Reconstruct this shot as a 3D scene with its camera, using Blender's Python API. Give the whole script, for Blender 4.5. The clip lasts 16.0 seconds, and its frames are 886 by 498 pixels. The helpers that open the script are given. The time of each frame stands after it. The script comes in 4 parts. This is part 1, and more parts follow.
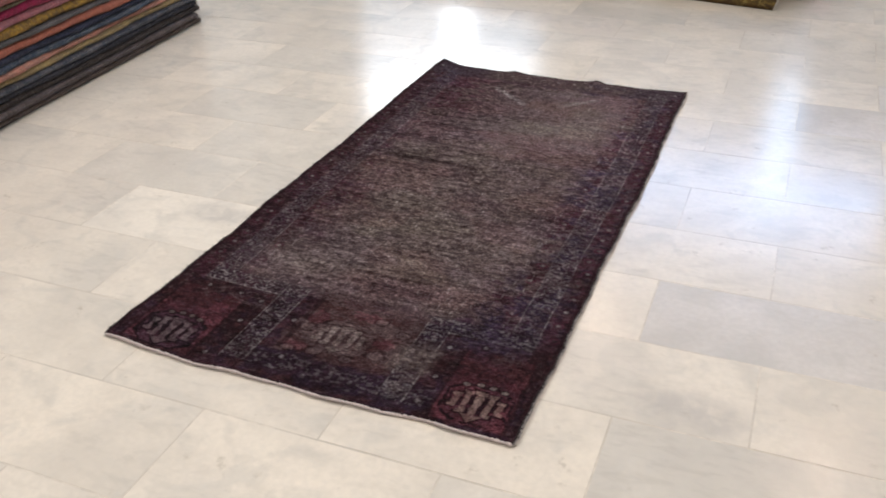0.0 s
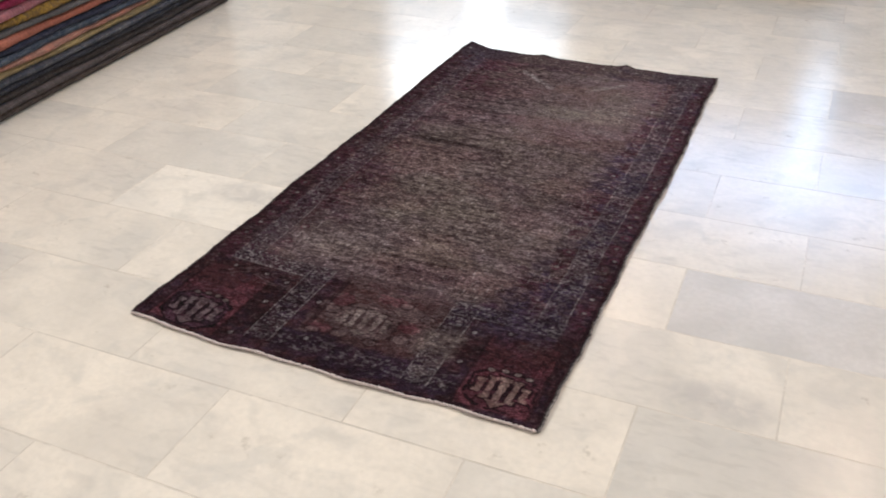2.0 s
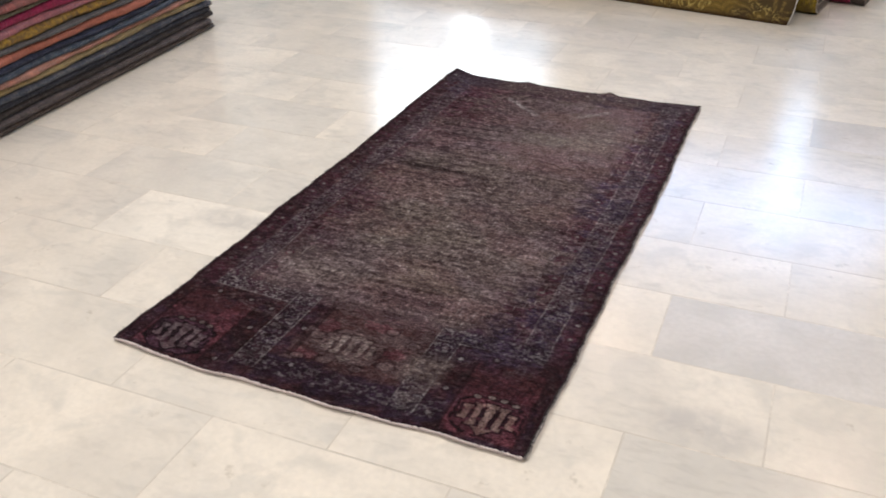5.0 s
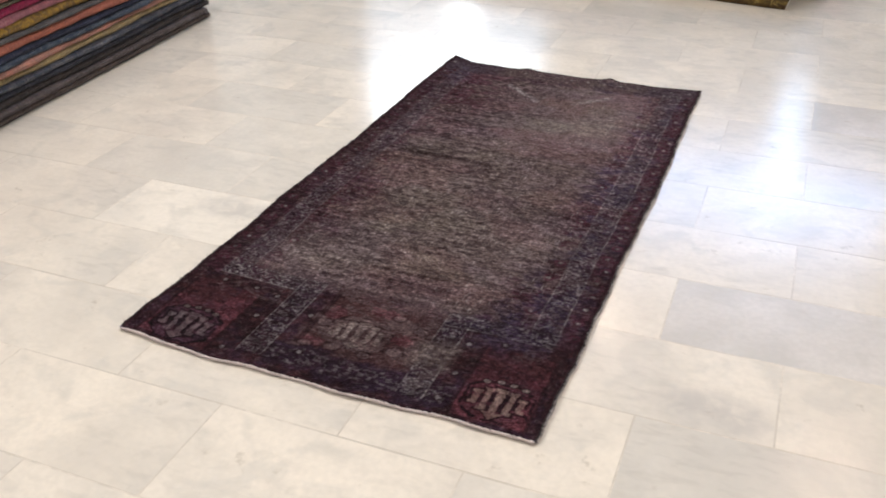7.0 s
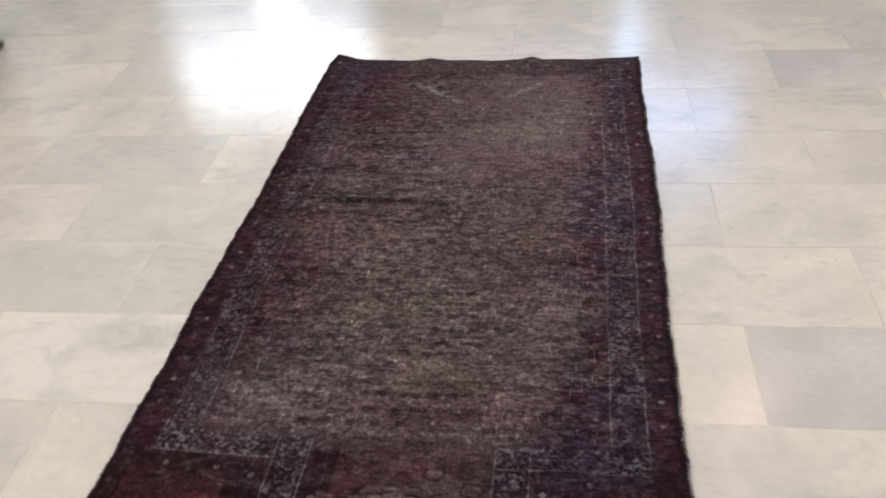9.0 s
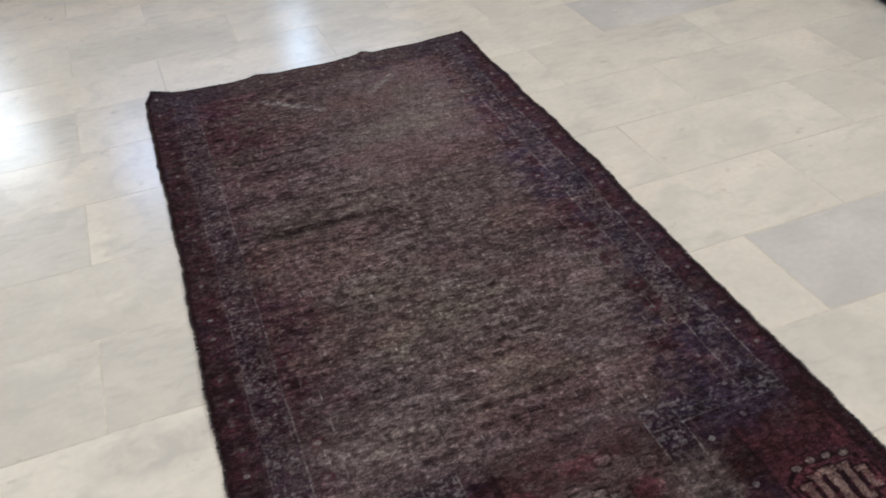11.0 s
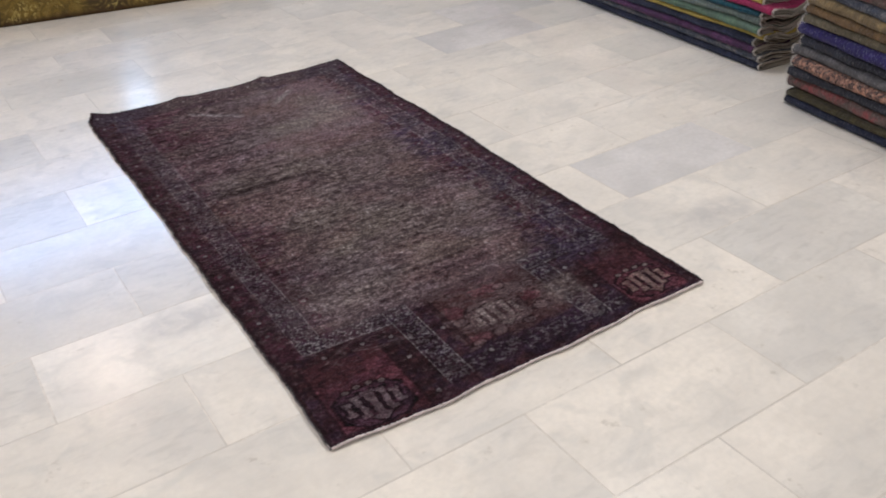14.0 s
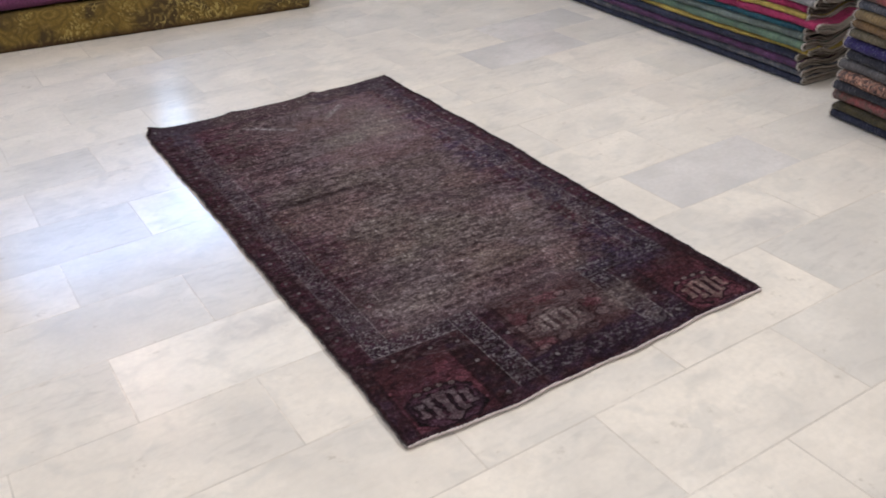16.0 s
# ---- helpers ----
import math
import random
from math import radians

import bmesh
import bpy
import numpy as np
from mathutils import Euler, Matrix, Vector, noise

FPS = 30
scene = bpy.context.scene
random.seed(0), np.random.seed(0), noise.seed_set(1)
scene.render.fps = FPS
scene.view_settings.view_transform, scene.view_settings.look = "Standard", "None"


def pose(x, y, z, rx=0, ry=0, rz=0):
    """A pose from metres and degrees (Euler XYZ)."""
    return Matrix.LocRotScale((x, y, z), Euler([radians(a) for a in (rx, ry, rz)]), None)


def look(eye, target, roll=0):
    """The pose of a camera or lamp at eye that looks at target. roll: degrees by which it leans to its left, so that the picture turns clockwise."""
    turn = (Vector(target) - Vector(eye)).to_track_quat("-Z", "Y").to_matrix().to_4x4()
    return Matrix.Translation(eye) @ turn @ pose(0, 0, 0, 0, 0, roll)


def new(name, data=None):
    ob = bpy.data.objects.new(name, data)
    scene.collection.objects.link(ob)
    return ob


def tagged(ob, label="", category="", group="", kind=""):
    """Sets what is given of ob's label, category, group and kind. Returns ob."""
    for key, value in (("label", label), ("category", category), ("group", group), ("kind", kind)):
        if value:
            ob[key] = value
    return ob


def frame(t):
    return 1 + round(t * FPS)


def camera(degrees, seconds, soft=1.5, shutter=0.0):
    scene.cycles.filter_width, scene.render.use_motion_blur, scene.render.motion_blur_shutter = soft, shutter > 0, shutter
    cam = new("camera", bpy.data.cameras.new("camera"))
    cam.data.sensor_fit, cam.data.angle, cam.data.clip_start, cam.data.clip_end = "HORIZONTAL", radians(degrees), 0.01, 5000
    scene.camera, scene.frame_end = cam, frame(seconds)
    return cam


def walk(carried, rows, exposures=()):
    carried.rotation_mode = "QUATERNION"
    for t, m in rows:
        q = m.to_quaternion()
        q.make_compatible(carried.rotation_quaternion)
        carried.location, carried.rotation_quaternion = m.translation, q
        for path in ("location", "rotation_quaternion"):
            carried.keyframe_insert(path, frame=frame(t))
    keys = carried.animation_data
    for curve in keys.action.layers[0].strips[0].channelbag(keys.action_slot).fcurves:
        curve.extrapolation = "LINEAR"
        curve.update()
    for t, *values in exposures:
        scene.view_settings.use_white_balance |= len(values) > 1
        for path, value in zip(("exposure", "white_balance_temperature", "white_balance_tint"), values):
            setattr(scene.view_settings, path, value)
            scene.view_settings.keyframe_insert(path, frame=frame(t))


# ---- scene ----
cam = camera(53.0, 16.0, 1.8, 0.3)
EXPOSURES = [(0, -0.21, 6370, 10), (4, -0.10, 6370, 10), (6.5, -0.09, 6360, 10), (7.5, -0.03, 6360, 10), (9, -0.35, 6280, 10), (11.4, -0.44, 6130, 6), (12, -0.23, 6100, 6), (13, -0.21, 6140, 8), (14.2, -0.22, 6000, 11), (16, -0.18, 6000, 11)]
PATH = [
    (0, (1.53, -1.396, 1.381), (0.876, 0.19, 0.353), -1.4),
    (0.5, (1.525, -1.388, 1.377), (0.892, 0.194, 0.33), -1.0),
    (1, (1.519, -1.386, 1.376), (0.89, 0.193, 0.322), -0.9),
    (1.5, (1.517, -1.39, 1.375), (0.9, 0.193, 0.321), -0.4),
    (2, (1.514, -1.389, 1.378), (0.822, 0.16, 0.318), -1.3),
    (2.5, (1.515, -1.392, 1.377), (0.818, 0.176, 0.348), -1.7),
    (3, (1.514, -1.391, 1.38), (0.834, 0.196, 0.37), -1.2),
    (3.5, (1.51, -1.392, 1.38), (0.827, 0.2, 0.38), -0.7),
    (4, (1.507, -1.389, 1.379), (0.826, 0.201, 0.375), -0.6),
    (6.5, (1.509, -1.399, 1.37), (0.855, 0.195, 0.354), -0.7),
    (7, (1.476, -1.403, 1.361), (0.824, 0.184, 0.333), -0.9),
    (7.5, (1.392, -1.393, 1.353), (0.806, 0.194, 0.286), -1.1),
    (8, (1.31, -1.183, 1.33), (0.744, 0.404, 0.252), -2.7),
    (8.5, (1.184, -0.961, 1.348), (0.668, 0.602, 0.212), -4.8),
    (9, (0.885, -0.801, 1.338), (0.619, 0.81, 0.183), -4.9),
    (9.2, (0.795, -0.737, 1.335), (0.609, 0.865, 0.153), -5.3),
    (11.3, (-0.01, -0.612, 1.304), (0.542, 0.9, 0.118), -5.1),
    (11.5, (-0.061, -0.711, 1.329), (0.518, 0.809, 0.165), -5.2),
    (12, (-0.204, -0.846, 1.367), (0.46, 0.671, 0.246), -5.3),
    (12.5, (-0.454, -0.912, 1.348), (0.356, 0.567, 0.272), -4.6),
    (13, (-0.626, -1.005, 1.375), (0.31, 0.38, 0.276), -3.2),
    (13.5, (-0.617, -1.167, 1.386), (0.335, 0.214, 0.296), -3.7),
    (14, (-0.551, -1.34, 1.399), (0.344, 0.106, 0.346), -2.8),
    (14.5, (-0.585, -1.364, 1.4), (0.314, 0.105, 0.383), -3.2),
    (15, (-0.65, -1.335, 1.404), (0.241, 0.124, 0.367), -4.2),
    (15.5, (-0.685, -1.325, 1.406), (0.198, 0.143, 0.374), -3.9),
    (16, (-0.696, -1.329, 1.408), (0.18, 0.156, 0.394), -3.3),
]
walk(cam, [(t, look(eye, target, roll)) for t, eye, target, roll in PATH], EXPOSURES)

# ---- tuned values ----
PANEL_POWER, L_TRANSOM, L_BLIND, L_SLIT, L_CLERESTORY, BACKDROP, SPOT_GLOW = 70.0, 11.0, 1.6, 7.0, 9.3, 1.2, 52.0
ROUGH_LO, ROUGH_HI = 0.165, 0.205
FIELD, FIELD_LIGHT, FIELD_PALE = (0.128, 0.090, 0.093), (0.146, 0.113, 0.108), (0.215, 0.178, 0.168)
DARK, PLUM, WINE, MAROON = (0.019, 0.008, 0.010), (0.052, 0.024, 0.036), (0.054, 0.017, 0.027), (0.048, 0.018, 0.019)
RED, NAVY, NAVY_DEEP, FLECK = (0.108, 0.033, 0.044), (0.035, 0.024, 0.041), (0.019, 0.011, 0.023), (0.33, 0.30, 0.30)

# ---------------------------------------------------------------- world and light
world = bpy.data.worlds.new("world")
scene.world = world
world.use_nodes = True
wn, wl = world.node_tree.nodes, world.node_tree.links
sky = wn.new("ShaderNodeTexSky")
sky.sky_type, sky.sun_disc = "NISHITA", False
sky.sun_elevation, sky.sun_rotation = radians(40), radians(160)
wn["Background"].inputs["Strength"].default_value = 0.08
wl.new(sky.outputs["Color"], wn["Background"].inputs["Color"])


def area_lamp(name, m, size_x, size_y, power, colour):
    data = bpy.data.lights.new(name, "AREA")
    data.shape, data.size, data.size_y, data.energy, data.color = "RECTANGLE", size_x, size_y, power, colour
    ob = new(name, data)
    ob.matrix_world = m
    return ob


CEIL = 3.9
NORTH = 8.2
# unseen ceiling panels added over the near half of the showroom for overhead light
PANELS = [(-2.0, -2.2), (2.6, -2.2), (-1.15, 1.4), (2.2, 1.3)]
for px, py in PANELS:
    area_lamp("added_panel_lamp", pose(px, py, CEIL - 0.05), 1.5, 0.7, PANEL_POWER, (1.0, 0.945, 0.885))
# daylight standing in the window openings
def window_lamp(x, z, wide, high, radiance, colour, back=0.05):
    area_lamp("window_lamp", pose(x, NORTH + back, z, -90, 0, 0), wide, high, radiance * math.pi * wide * high, colour)


window_lamp(-2.31, 2.82, 2.24, 0.66, L_TRANSOM, (0.90, 0.95, 1.0))
window_lamp(-2.18, 1.98, 0.30, 0.95, L_TRANSOM, (0.90, 0.95, 1.0), 0.04)
window_lamp(-2.31, 1.98, 2.24, 0.95, L_BLIND, (0.72, 0.84, 1.0))
window_lamp(-1.67, 2.36, 0.62, 0.22, L_TRANSOM * 0.8, (0.90, 0.95, 1.0), 0.04)
window_lamp(1.57, 2.88, 0.26, 1.60, L_SLIT, (0.46, 0.68, 1.0), 0.03)
window_lamp(1.11, 3.41, 3.25, 0.7, L_CLERESTORY, (0.27, 0.52, 1.0))

# ---------------------------------------------------------------- helpers


def part(name, bm, material, parent=None, label="", smooth=False):
    mesh = bpy.data.meshes.new(name)
    bm.to_mesh(mesh)
    bm.free()
    for m in material if isinstance(material, (list, tuple)) else [material]:
        mesh.materials.append(m)
    if smooth:
        mesh.polygons.foreach_set("use_smooth", [True] * len(mesh.polygons))
    ob = new(name, mesh)
    ob.parent = parent
    return tagged(ob, label)


def box(bm, lo, hi, bevel=0.0):
    made = bmesh.ops.create_cube(bm, size=1)["verts"]
    for v in made:
        v.co = Vector([lo[i] + (v.co[i] + 0.5) * (hi[i] - lo[i]) for i in range(3)])
    if bevel:
        edges = list({e for v in made for e in v.link_edges})
        bmesh.ops.bevel(bm, geom=edges, offset=bevel, segments=2, profile=0.5, affect="EDGES")
    return bm


def boxed(lo, hi, bevel=0.0):
    return box(bmesh.new(), lo, hi, bevel)


def empty(name, m, label, category, group="", kind=""):
    ob = new(name)
    ob.matrix_world = m
    return tagged(ob, label, category, group, kind)


def smooth_noise(x, y, cell_x, cell_y, seed):
    """Value noise between 0 and 1 on arrays of places."""
    rng = np.random.default_rng(seed)
    lattice = rng.random((256, 256))
    u, v = x / cell_x + 50, y / cell_y + 50
    i, j = np.floor(u).astype(int), np.floor(v).astype(int)
    a, b = u - i, v - j
    a, b = a * a * (3 - 2 * a), b * b * (3 - 2 * b)
    at = lambda p, q: lattice[p % 256, q % 256]
    return (at(i, j) * (1 - a) + at(i + 1, j) * a) * (1 - b) + (at(i, j + 1) * (1 - a) + at(i + 1, j + 1) * a) * b


def cloud(x, y, cell_x, cell_y, seed):
    return (smooth_noise(x, y, cell_x, cell_y, seed) * 4 + smooth_noise(x, y, cell_x / 2, cell_y / 2, seed + 1) * 2
            + smooth_noise(x, y, cell_x / 4, cell_y / 4, seed + 2)) / 7


def step(a, b, x):
    t = np.clip((x - a) / (b - a), 0, 1)
    return t * t * (3 - 2 * t)


# ---------------------------------------------------------------- materials


class Nodes:
    """A small builder for a procedural material."""

    def __init__(self, name, roughness=0.8, metallic=0.0):
        self.mat = bpy.data.materials.new(name)
        self.mat.use_nodes = True
        self.tree = self.mat.node_tree
        self.out = self.tree.nodes["Principled BSDF"]
        self.out.inputs["Roughness"].default_value = roughness
        self.out.inputs["Metallic"].default_value = metallic

    def node(self, kind, **inputs):
        n = self.tree.nodes.new(kind)
        for key, value in inputs.items():
            self.put(n, key.replace("_", " "), value)
        return n

    def put(self, n, key, value):
        if isinstance(value, bpy.types.NodeSocket):
            self.tree.links.new(value, n.inputs[key])
        else:
            n.inputs[key].default_value = value

    def math(self, kind, a, b=0.0):
        n = self.tree.nodes.new("ShaderNodeMath")
        n.operation = kind
        self.put(n, 0, a)
        self.put(n, 1, b)
        return n.outputs[0]

    def mix(self, fac, a, b, kind="MIX"):
        n = self.tree.nodes.new("ShaderNodeMixRGB")
        n.blend_type = kind
        for key, value in (("Fac", fac), ("Color1", a), ("Color2", b)):
            self.put(n, key, (*value, 1) if isinstance(value, tuple) and len(value) == 3 else value)
        return n.outputs[0]

    def noise(self, coords, scale, detail=4.0, distortion=0.0):
        n = self.node("ShaderNodeTexNoise", Vector=coords, Scale=scale, Detail=detail, Distortion=distortion)
        return n.outputs["Fac"]

    def span(self, value, a, b, lo=0.0, hi=1.0):
        n = self.node("ShaderNodeMapRange", Value=value)
        n.interpolation_type = "SMOOTHSTEP"
        for key, v in zip(("From Min", "From Max", "To Min", "To Max"), (a, b, lo, hi)):
            n.inputs[key].default_value = v
        return n.outputs["Result"]

    def bump(self, height, strength, distance=0.002):
        n = self.node("ShaderNodeBump", Height=height, Strength=strength, Distance=distance)
        self.put(self.out, "Normal", n.outputs["Normal"])


def marble(name, light, dark, grey, islands=False, stain=None):
    """Honed and waxed marble: clouds, faint veins, a tone of its own for each tile."""
    m = Nodes(name)
    tex = m.node("ShaderNodeTexCoord")
    if islands:
        lot = m.node("ShaderNodeNewGeometry").outputs["Random Per Island"]
    else:
        lot = m.node("ShaderNodeObjectInfo").outputs["Random"]
    shift = m.node("ShaderNodeCombineXYZ", X=m.math("MULTIPLY", lot, 37.0), Y=m.math("MULTIPLY", lot, 91.0), Z=m.math("MULTIPLY", lot, 13.0))
    move = m.tree.nodes.new("ShaderNodeVectorMath")
    m.put(move, 0, tex.outputs["Object"])
    m.put(move, 1, shift.outputs[0])
    p = move.outputs[0]
    slant = m.node("ShaderNodeMapping", Vector=p)
    bearing = m.node("ShaderNodeCombineXYZ", Z=m.math("MULTIPLY", lot, 41.0))
    m.put(slant, "Rotation", bearing.outputs[0])
    slant.inputs["Scale"].default_value = (0.55, 1.5, 1.0)
    q = slant.outputs[0]
    clouds = m.span(m.noise(p, 3.0, 4.0, 0.3), 0.24, 0.76)
    streaks = m.span(m.noise(q, 5.0, 6.0, 0.5), 0.30, 0.80)
    patch = m.span(m.noise(p, 2.3, 4.0, 0.4), 0.42, 0.74)
    crystal = m.span(m.noise(p, 60, 5.0), 0.25, 0.75)
    pits = m.span(m.noise(q, 26, 7.0, 0.5), 0.44, 0.74)
    tone = m.span(lot, 0.0, 1.0, 0.0, grey)
    c = m.mix(clouds, light, dark)
    c = m.mix(m.math("MULTIPLY", streaks, 0.36), c, dark)
    c = m.mix(m.math("MULTIPLY", crystal, 0.28), c, tuple(v * 0.86 for v in dark))
    smudge = m.span(m.noise(p, 7.5, 5.0, 0.8), 0.50, 0.70)
    c = m.mix(m.math("MULTIPLY", smudge, 0.36), c, (0.50, 0.48, 0.445))
    c = m.mix(m.math("MULTIPLY", patch, 0.60), c, (0.56, 0.53, 0.49))
    c = m.mix(m.math("MULTIPLY", m.math("MULTIPLY", pits, patch), 0.34), c, (0.42, 0.395, 0.365))
    c = m.mix(m.math("MULTIPLY", pits, 0.10), c, (0.42, 0.37, 0.32))
    c = m.mix(tone, c, (0.545, 0.515, 0.475))
    rust = m.math("MULTIPLY", m.span(m.noise(p, 13, 6.0, 0.3), 0.62, 0.74), m.span(m.noise(p, 48, 4.0), 0.45, 0.65))
    c = m.mix(m.math("MULTIPLY", rust, 0.55), c, (0.43, 0.375, 0.31))
    if stain:
        # an old grey stain: its place in the tile and its half sizes
        sx, sy, half_x, half_y = stain
        axes = m.node("ShaderNodeSeparateXYZ", Vector=tex.outputs["Object"]).outputs
        du = m.math("DIVIDE", m.math("SUBTRACT", axes["X"], sx), half_x)
        dv = m.math("DIVIDE", m.math("SUBTRACT", axes["Y"], sy), half_y)
        reach = m.math("SQRT", m.math("ADD", m.math("MULTIPLY", du, du), m.math("MULTIPLY", dv, dv)))
        near = m.span(reach, 0.35, 1.0, 1.0, 0.0)
        c = m.mix(m.math("MULTIPLY", m.math("MULTIPLY", near, m.span(m.noise(p, 17, 6.0, 0.5), 0.30, 0.62, 0.35, 1.0)), 0.62), c, (0.455, 0.43, 0.41))
    m.put(m.out, "Base Color", c)
    rough = m.span(lot, 0.0, 1.0, ROUGH_LO, ROUGH_HI)
    m.put(m.out, "Roughness", rough)
    m.put(m.out, "IOR", 1.5)
    return m.mat


def plain(name, colour, roughness, scale=6.0, amount=0.15, bump=0.15, metallic=0.0):
    m = Nodes(name, roughness, metallic)
    p = m.node("ShaderNodeTexCoord").outputs["Object"]
    big, small = m.noise(p, scale, 4), m.noise(p, scale * 14, 4)
    c = m.mix(m.span(big, 0.3, 0.7, 0.0, amount), colour, tuple(v * 0.6 for v in colour))
    c = m.mix(m.span(small, 0.35, 0.7, 0.0, amount), c, tuple(v * 0.7 for v in colour))
    m.put(m.out, "Base Color", c)
    m.bump(small, bump, 0.002)
    return m.mat


def wool(name, colour, second, flecks=(0.45, 0.42, 0.40), fleck_amount=0.25, pattern=9.0):
    """Overdyed knotted pile: two dyes in blotches, rows of knots, light worn flecks."""
    m = Nodes(name, 0.95)
    p = m.node("ShaderNodeTexCoord").outputs["Object"]
    blotch = m.span(m.noise(p, pattern * 1.8, 6, 0.6), 0.40, 0.60)
    knots = m.noise(p, 160, 2)
    wear = m.span(m.noise(p, 130, 3, 0.3), 0.54, 0.68, 0.0, fleck_amount * 1.1)
    shade = m.span(m.noise(p, 44, 5, 0.5), 0.42, 0.62, 0.0, 0.60)
    c = m.mix(blotch, colour, second)
    c = m.mix(m.span(knots, 0.35, 0.65, 0.0, 0.45), c, tuple(v * 0.45 for v in colour))
    c = m.mix(shade, c, second)
    across = m.node("ShaderNodeMapping", Vector=p)
    across.inputs["Scale"].default_value = (0.25, 1.0, 0.25)
    ribs = m.noise(across.outputs[0], 150, 3, 0.2)
    c = m.mix(m.span(ribs, 0.44, 0.68, 0.0, 0.42), c, tuple(v * 0.40 for v in second))
    c = m.mix(wear, c, flecks)
    m.put(m.out, "Base Color", c)
    m.out.inputs["Sheen Weight"].default_value = 0.05
    m.out.inputs["Specular IOR Level"].default_value = 0.15
    m.bump(m.math("ADD", ribs, m.math("MULTIPLY", m.noise(p, 55, 4), 1.6)), 0.9, 0.006)
    return m.mat


MAT_TILES = {
    "white": marble("marble_white", (0.845, 0.768, 0.668), (0.675, 0.618, 0.545), 0.10),
    "grey": marble("marble_grey", (0.72, 0.675, 0.645), (0.53, 0.50, 0.475), 0.10),
    "stained": marble("marble_stained", (0.845, 0.768, 0.668), (0.675, 0.618, 0.545), 0.10, stain=(0.16, -0.08, 0.20, 0.10)),
    "clouded": marble("marble_clouded", (0.875, 0.805, 0.71), (0.74, 0.685, 0.61), 0.05, stain=(0.09, 0.07, 0.17, 0.09)),
    "pale": marble("marble_pale", (0.785, 0.727, 0.648), (0.62, 0.575, 0.515), 0.15),
}
MAT_TILE_REST = marble("marble_rest", (0.825, 0.755, 0.66), (0.66, 0.608, 0.54), 0.28, islands=True)
MAT_GROUT = plain("grout", (0.745, 0.675, 0.59), 0.24, 4, 0.60, 0.0)
MAT_WALL = plain("wall_paint", (0.70, 0.67, 0.62), 0.75, 1.2, 0.12, 0.05)
MAT_CEIL = plain("ceiling_paint", (0.78, 0.77, 0.74), 0.8, 1.0, 0.08, 0.05)
MAT_FRAME = plain("painted_metal", (0.62, 0.63, 0.64), 0.45, 8, 0.1, 0.05)
MAT_CORD = plain("cotton_cord", (0.64, 0.545, 0.53), 0.95, 40, 0.4, 0.8)
MAT_SIDE = plain("worn_side_cord", (0.30, 0.27, 0.265), 0.95, 30, 0.7, 0.8)
MAT_TAN = plain("rug_edge_tan", (0.34, 0.29, 0.245), 0.95, 40, 0.4, 0.8)
MAT_HOLLOW = plain("rug_inner_face", (0.19, 0.16, 0.14), 0.95, 30, 0.5, 0.8)
W_TUFT = plain("dark_tuft", (0.045, 0.032, 0.034), 0.95, 40, 0.4, 0.5)
MAT_FRINGE = plain("fringe_cotton", (0.56, 0.52, 0.48), 0.95, 60, 0.4, 0.6)

# ---------------------------------------------------------------- the room
X0, X1, Y0, Y1 = -4.6, 6.0, -5.2, NORTH


def wall_with_openings(name, along, at, lo, hi, openings, outward, label):
    """A wall of boxes round its openings (a, b, bottom, top). along: the axis it runs on."""
    bm = bmesh.new()
    cuts = sorted({lo, hi, *(v for o in openings for v in o[:2])})
    for a, b in zip(cuts, cuts[1:]):
        spans = sorted((o[2], o[3]) for o in openings if o[0] <= a and b <= o[1])
        z = 0.0
        for bottom, top in (*spans, (CEIL, CEIL)):
            if bottom - z > 1e-4:
                p, q = sorted((at, at + outward * 0.2))
                box(bm, (a, p, z) if along == "x" else (p, a, z), (b, q, bottom) if along == "x" else (q, b, bottom))
            z = top
    return tagged(part(name, bm, MAT_WALL), label, "wall", kind="structure")


WIN_A = (-3.48, -1.14, 1.46, 3.18)
WIN_B = (1.39, 1.75, 2.05, 2.99)
WIN_C = (-0.56, 2.78, 3.04, 3.78)
wall_with_openings("wall_north", "x", Y1, X0 - 0.2, X1 + 0.2, [WIN_A, WIN_B, WIN_C], 1, "off-white painted showroom wall with windows")
wall_with_openings("wall_south", "x", Y0, X0 - 0.2, X1 + 0.2, [], -1, "off-white painted showroom wall")
wall_with_openings("wall_west", "y", X0, Y0, Y1, [], -1, "off-white painted showroom wall")
wall_with_openings("wall_east", "y", X1, Y0, Y1, [], 1, "off-white painted showroom wall")
tagged(part("ceiling", boxed((X0 - 0.2, Y0 - 0.2, CEIL), (X1 + 0.2, Y1 + 0.2, CEIL + 0.2)), MAT_CEIL), "white painted showroom ceiling", "ceiling", kind="structure")

# daylight outside, seen as reflections in the floor
glow = bpy.data.materials.new("daylight")
glow.use_nodes = True
emit = glow.node_tree.nodes.new("ShaderNodeEmission")
emit.inputs["Color"].default_value = (0.75, 0.87, 1.0, 1)
emit.inputs["Strength"].default_value = BACKDROP
glow.node_tree.links.new(emit.outputs[0], glow.node_tree.nodes["Material Output"].inputs["Surface"])
tagged(part("backdrop", boxed((-4.6, Y1 + 1.2, 0.5), (3.5, Y1 + 1.25, 4.2)), glow), "pale daylight outside the showroom windows", "backdrop", kind="structure")

blind = Nodes("frosted_blind", 0.6)
blind.put(blind.out, "Base Color", (0.55, 0.66, 0.78, 1))
blind.put(blind.out, "Transmission Weight", 0.55)
MAT_BLIND = blind.mat


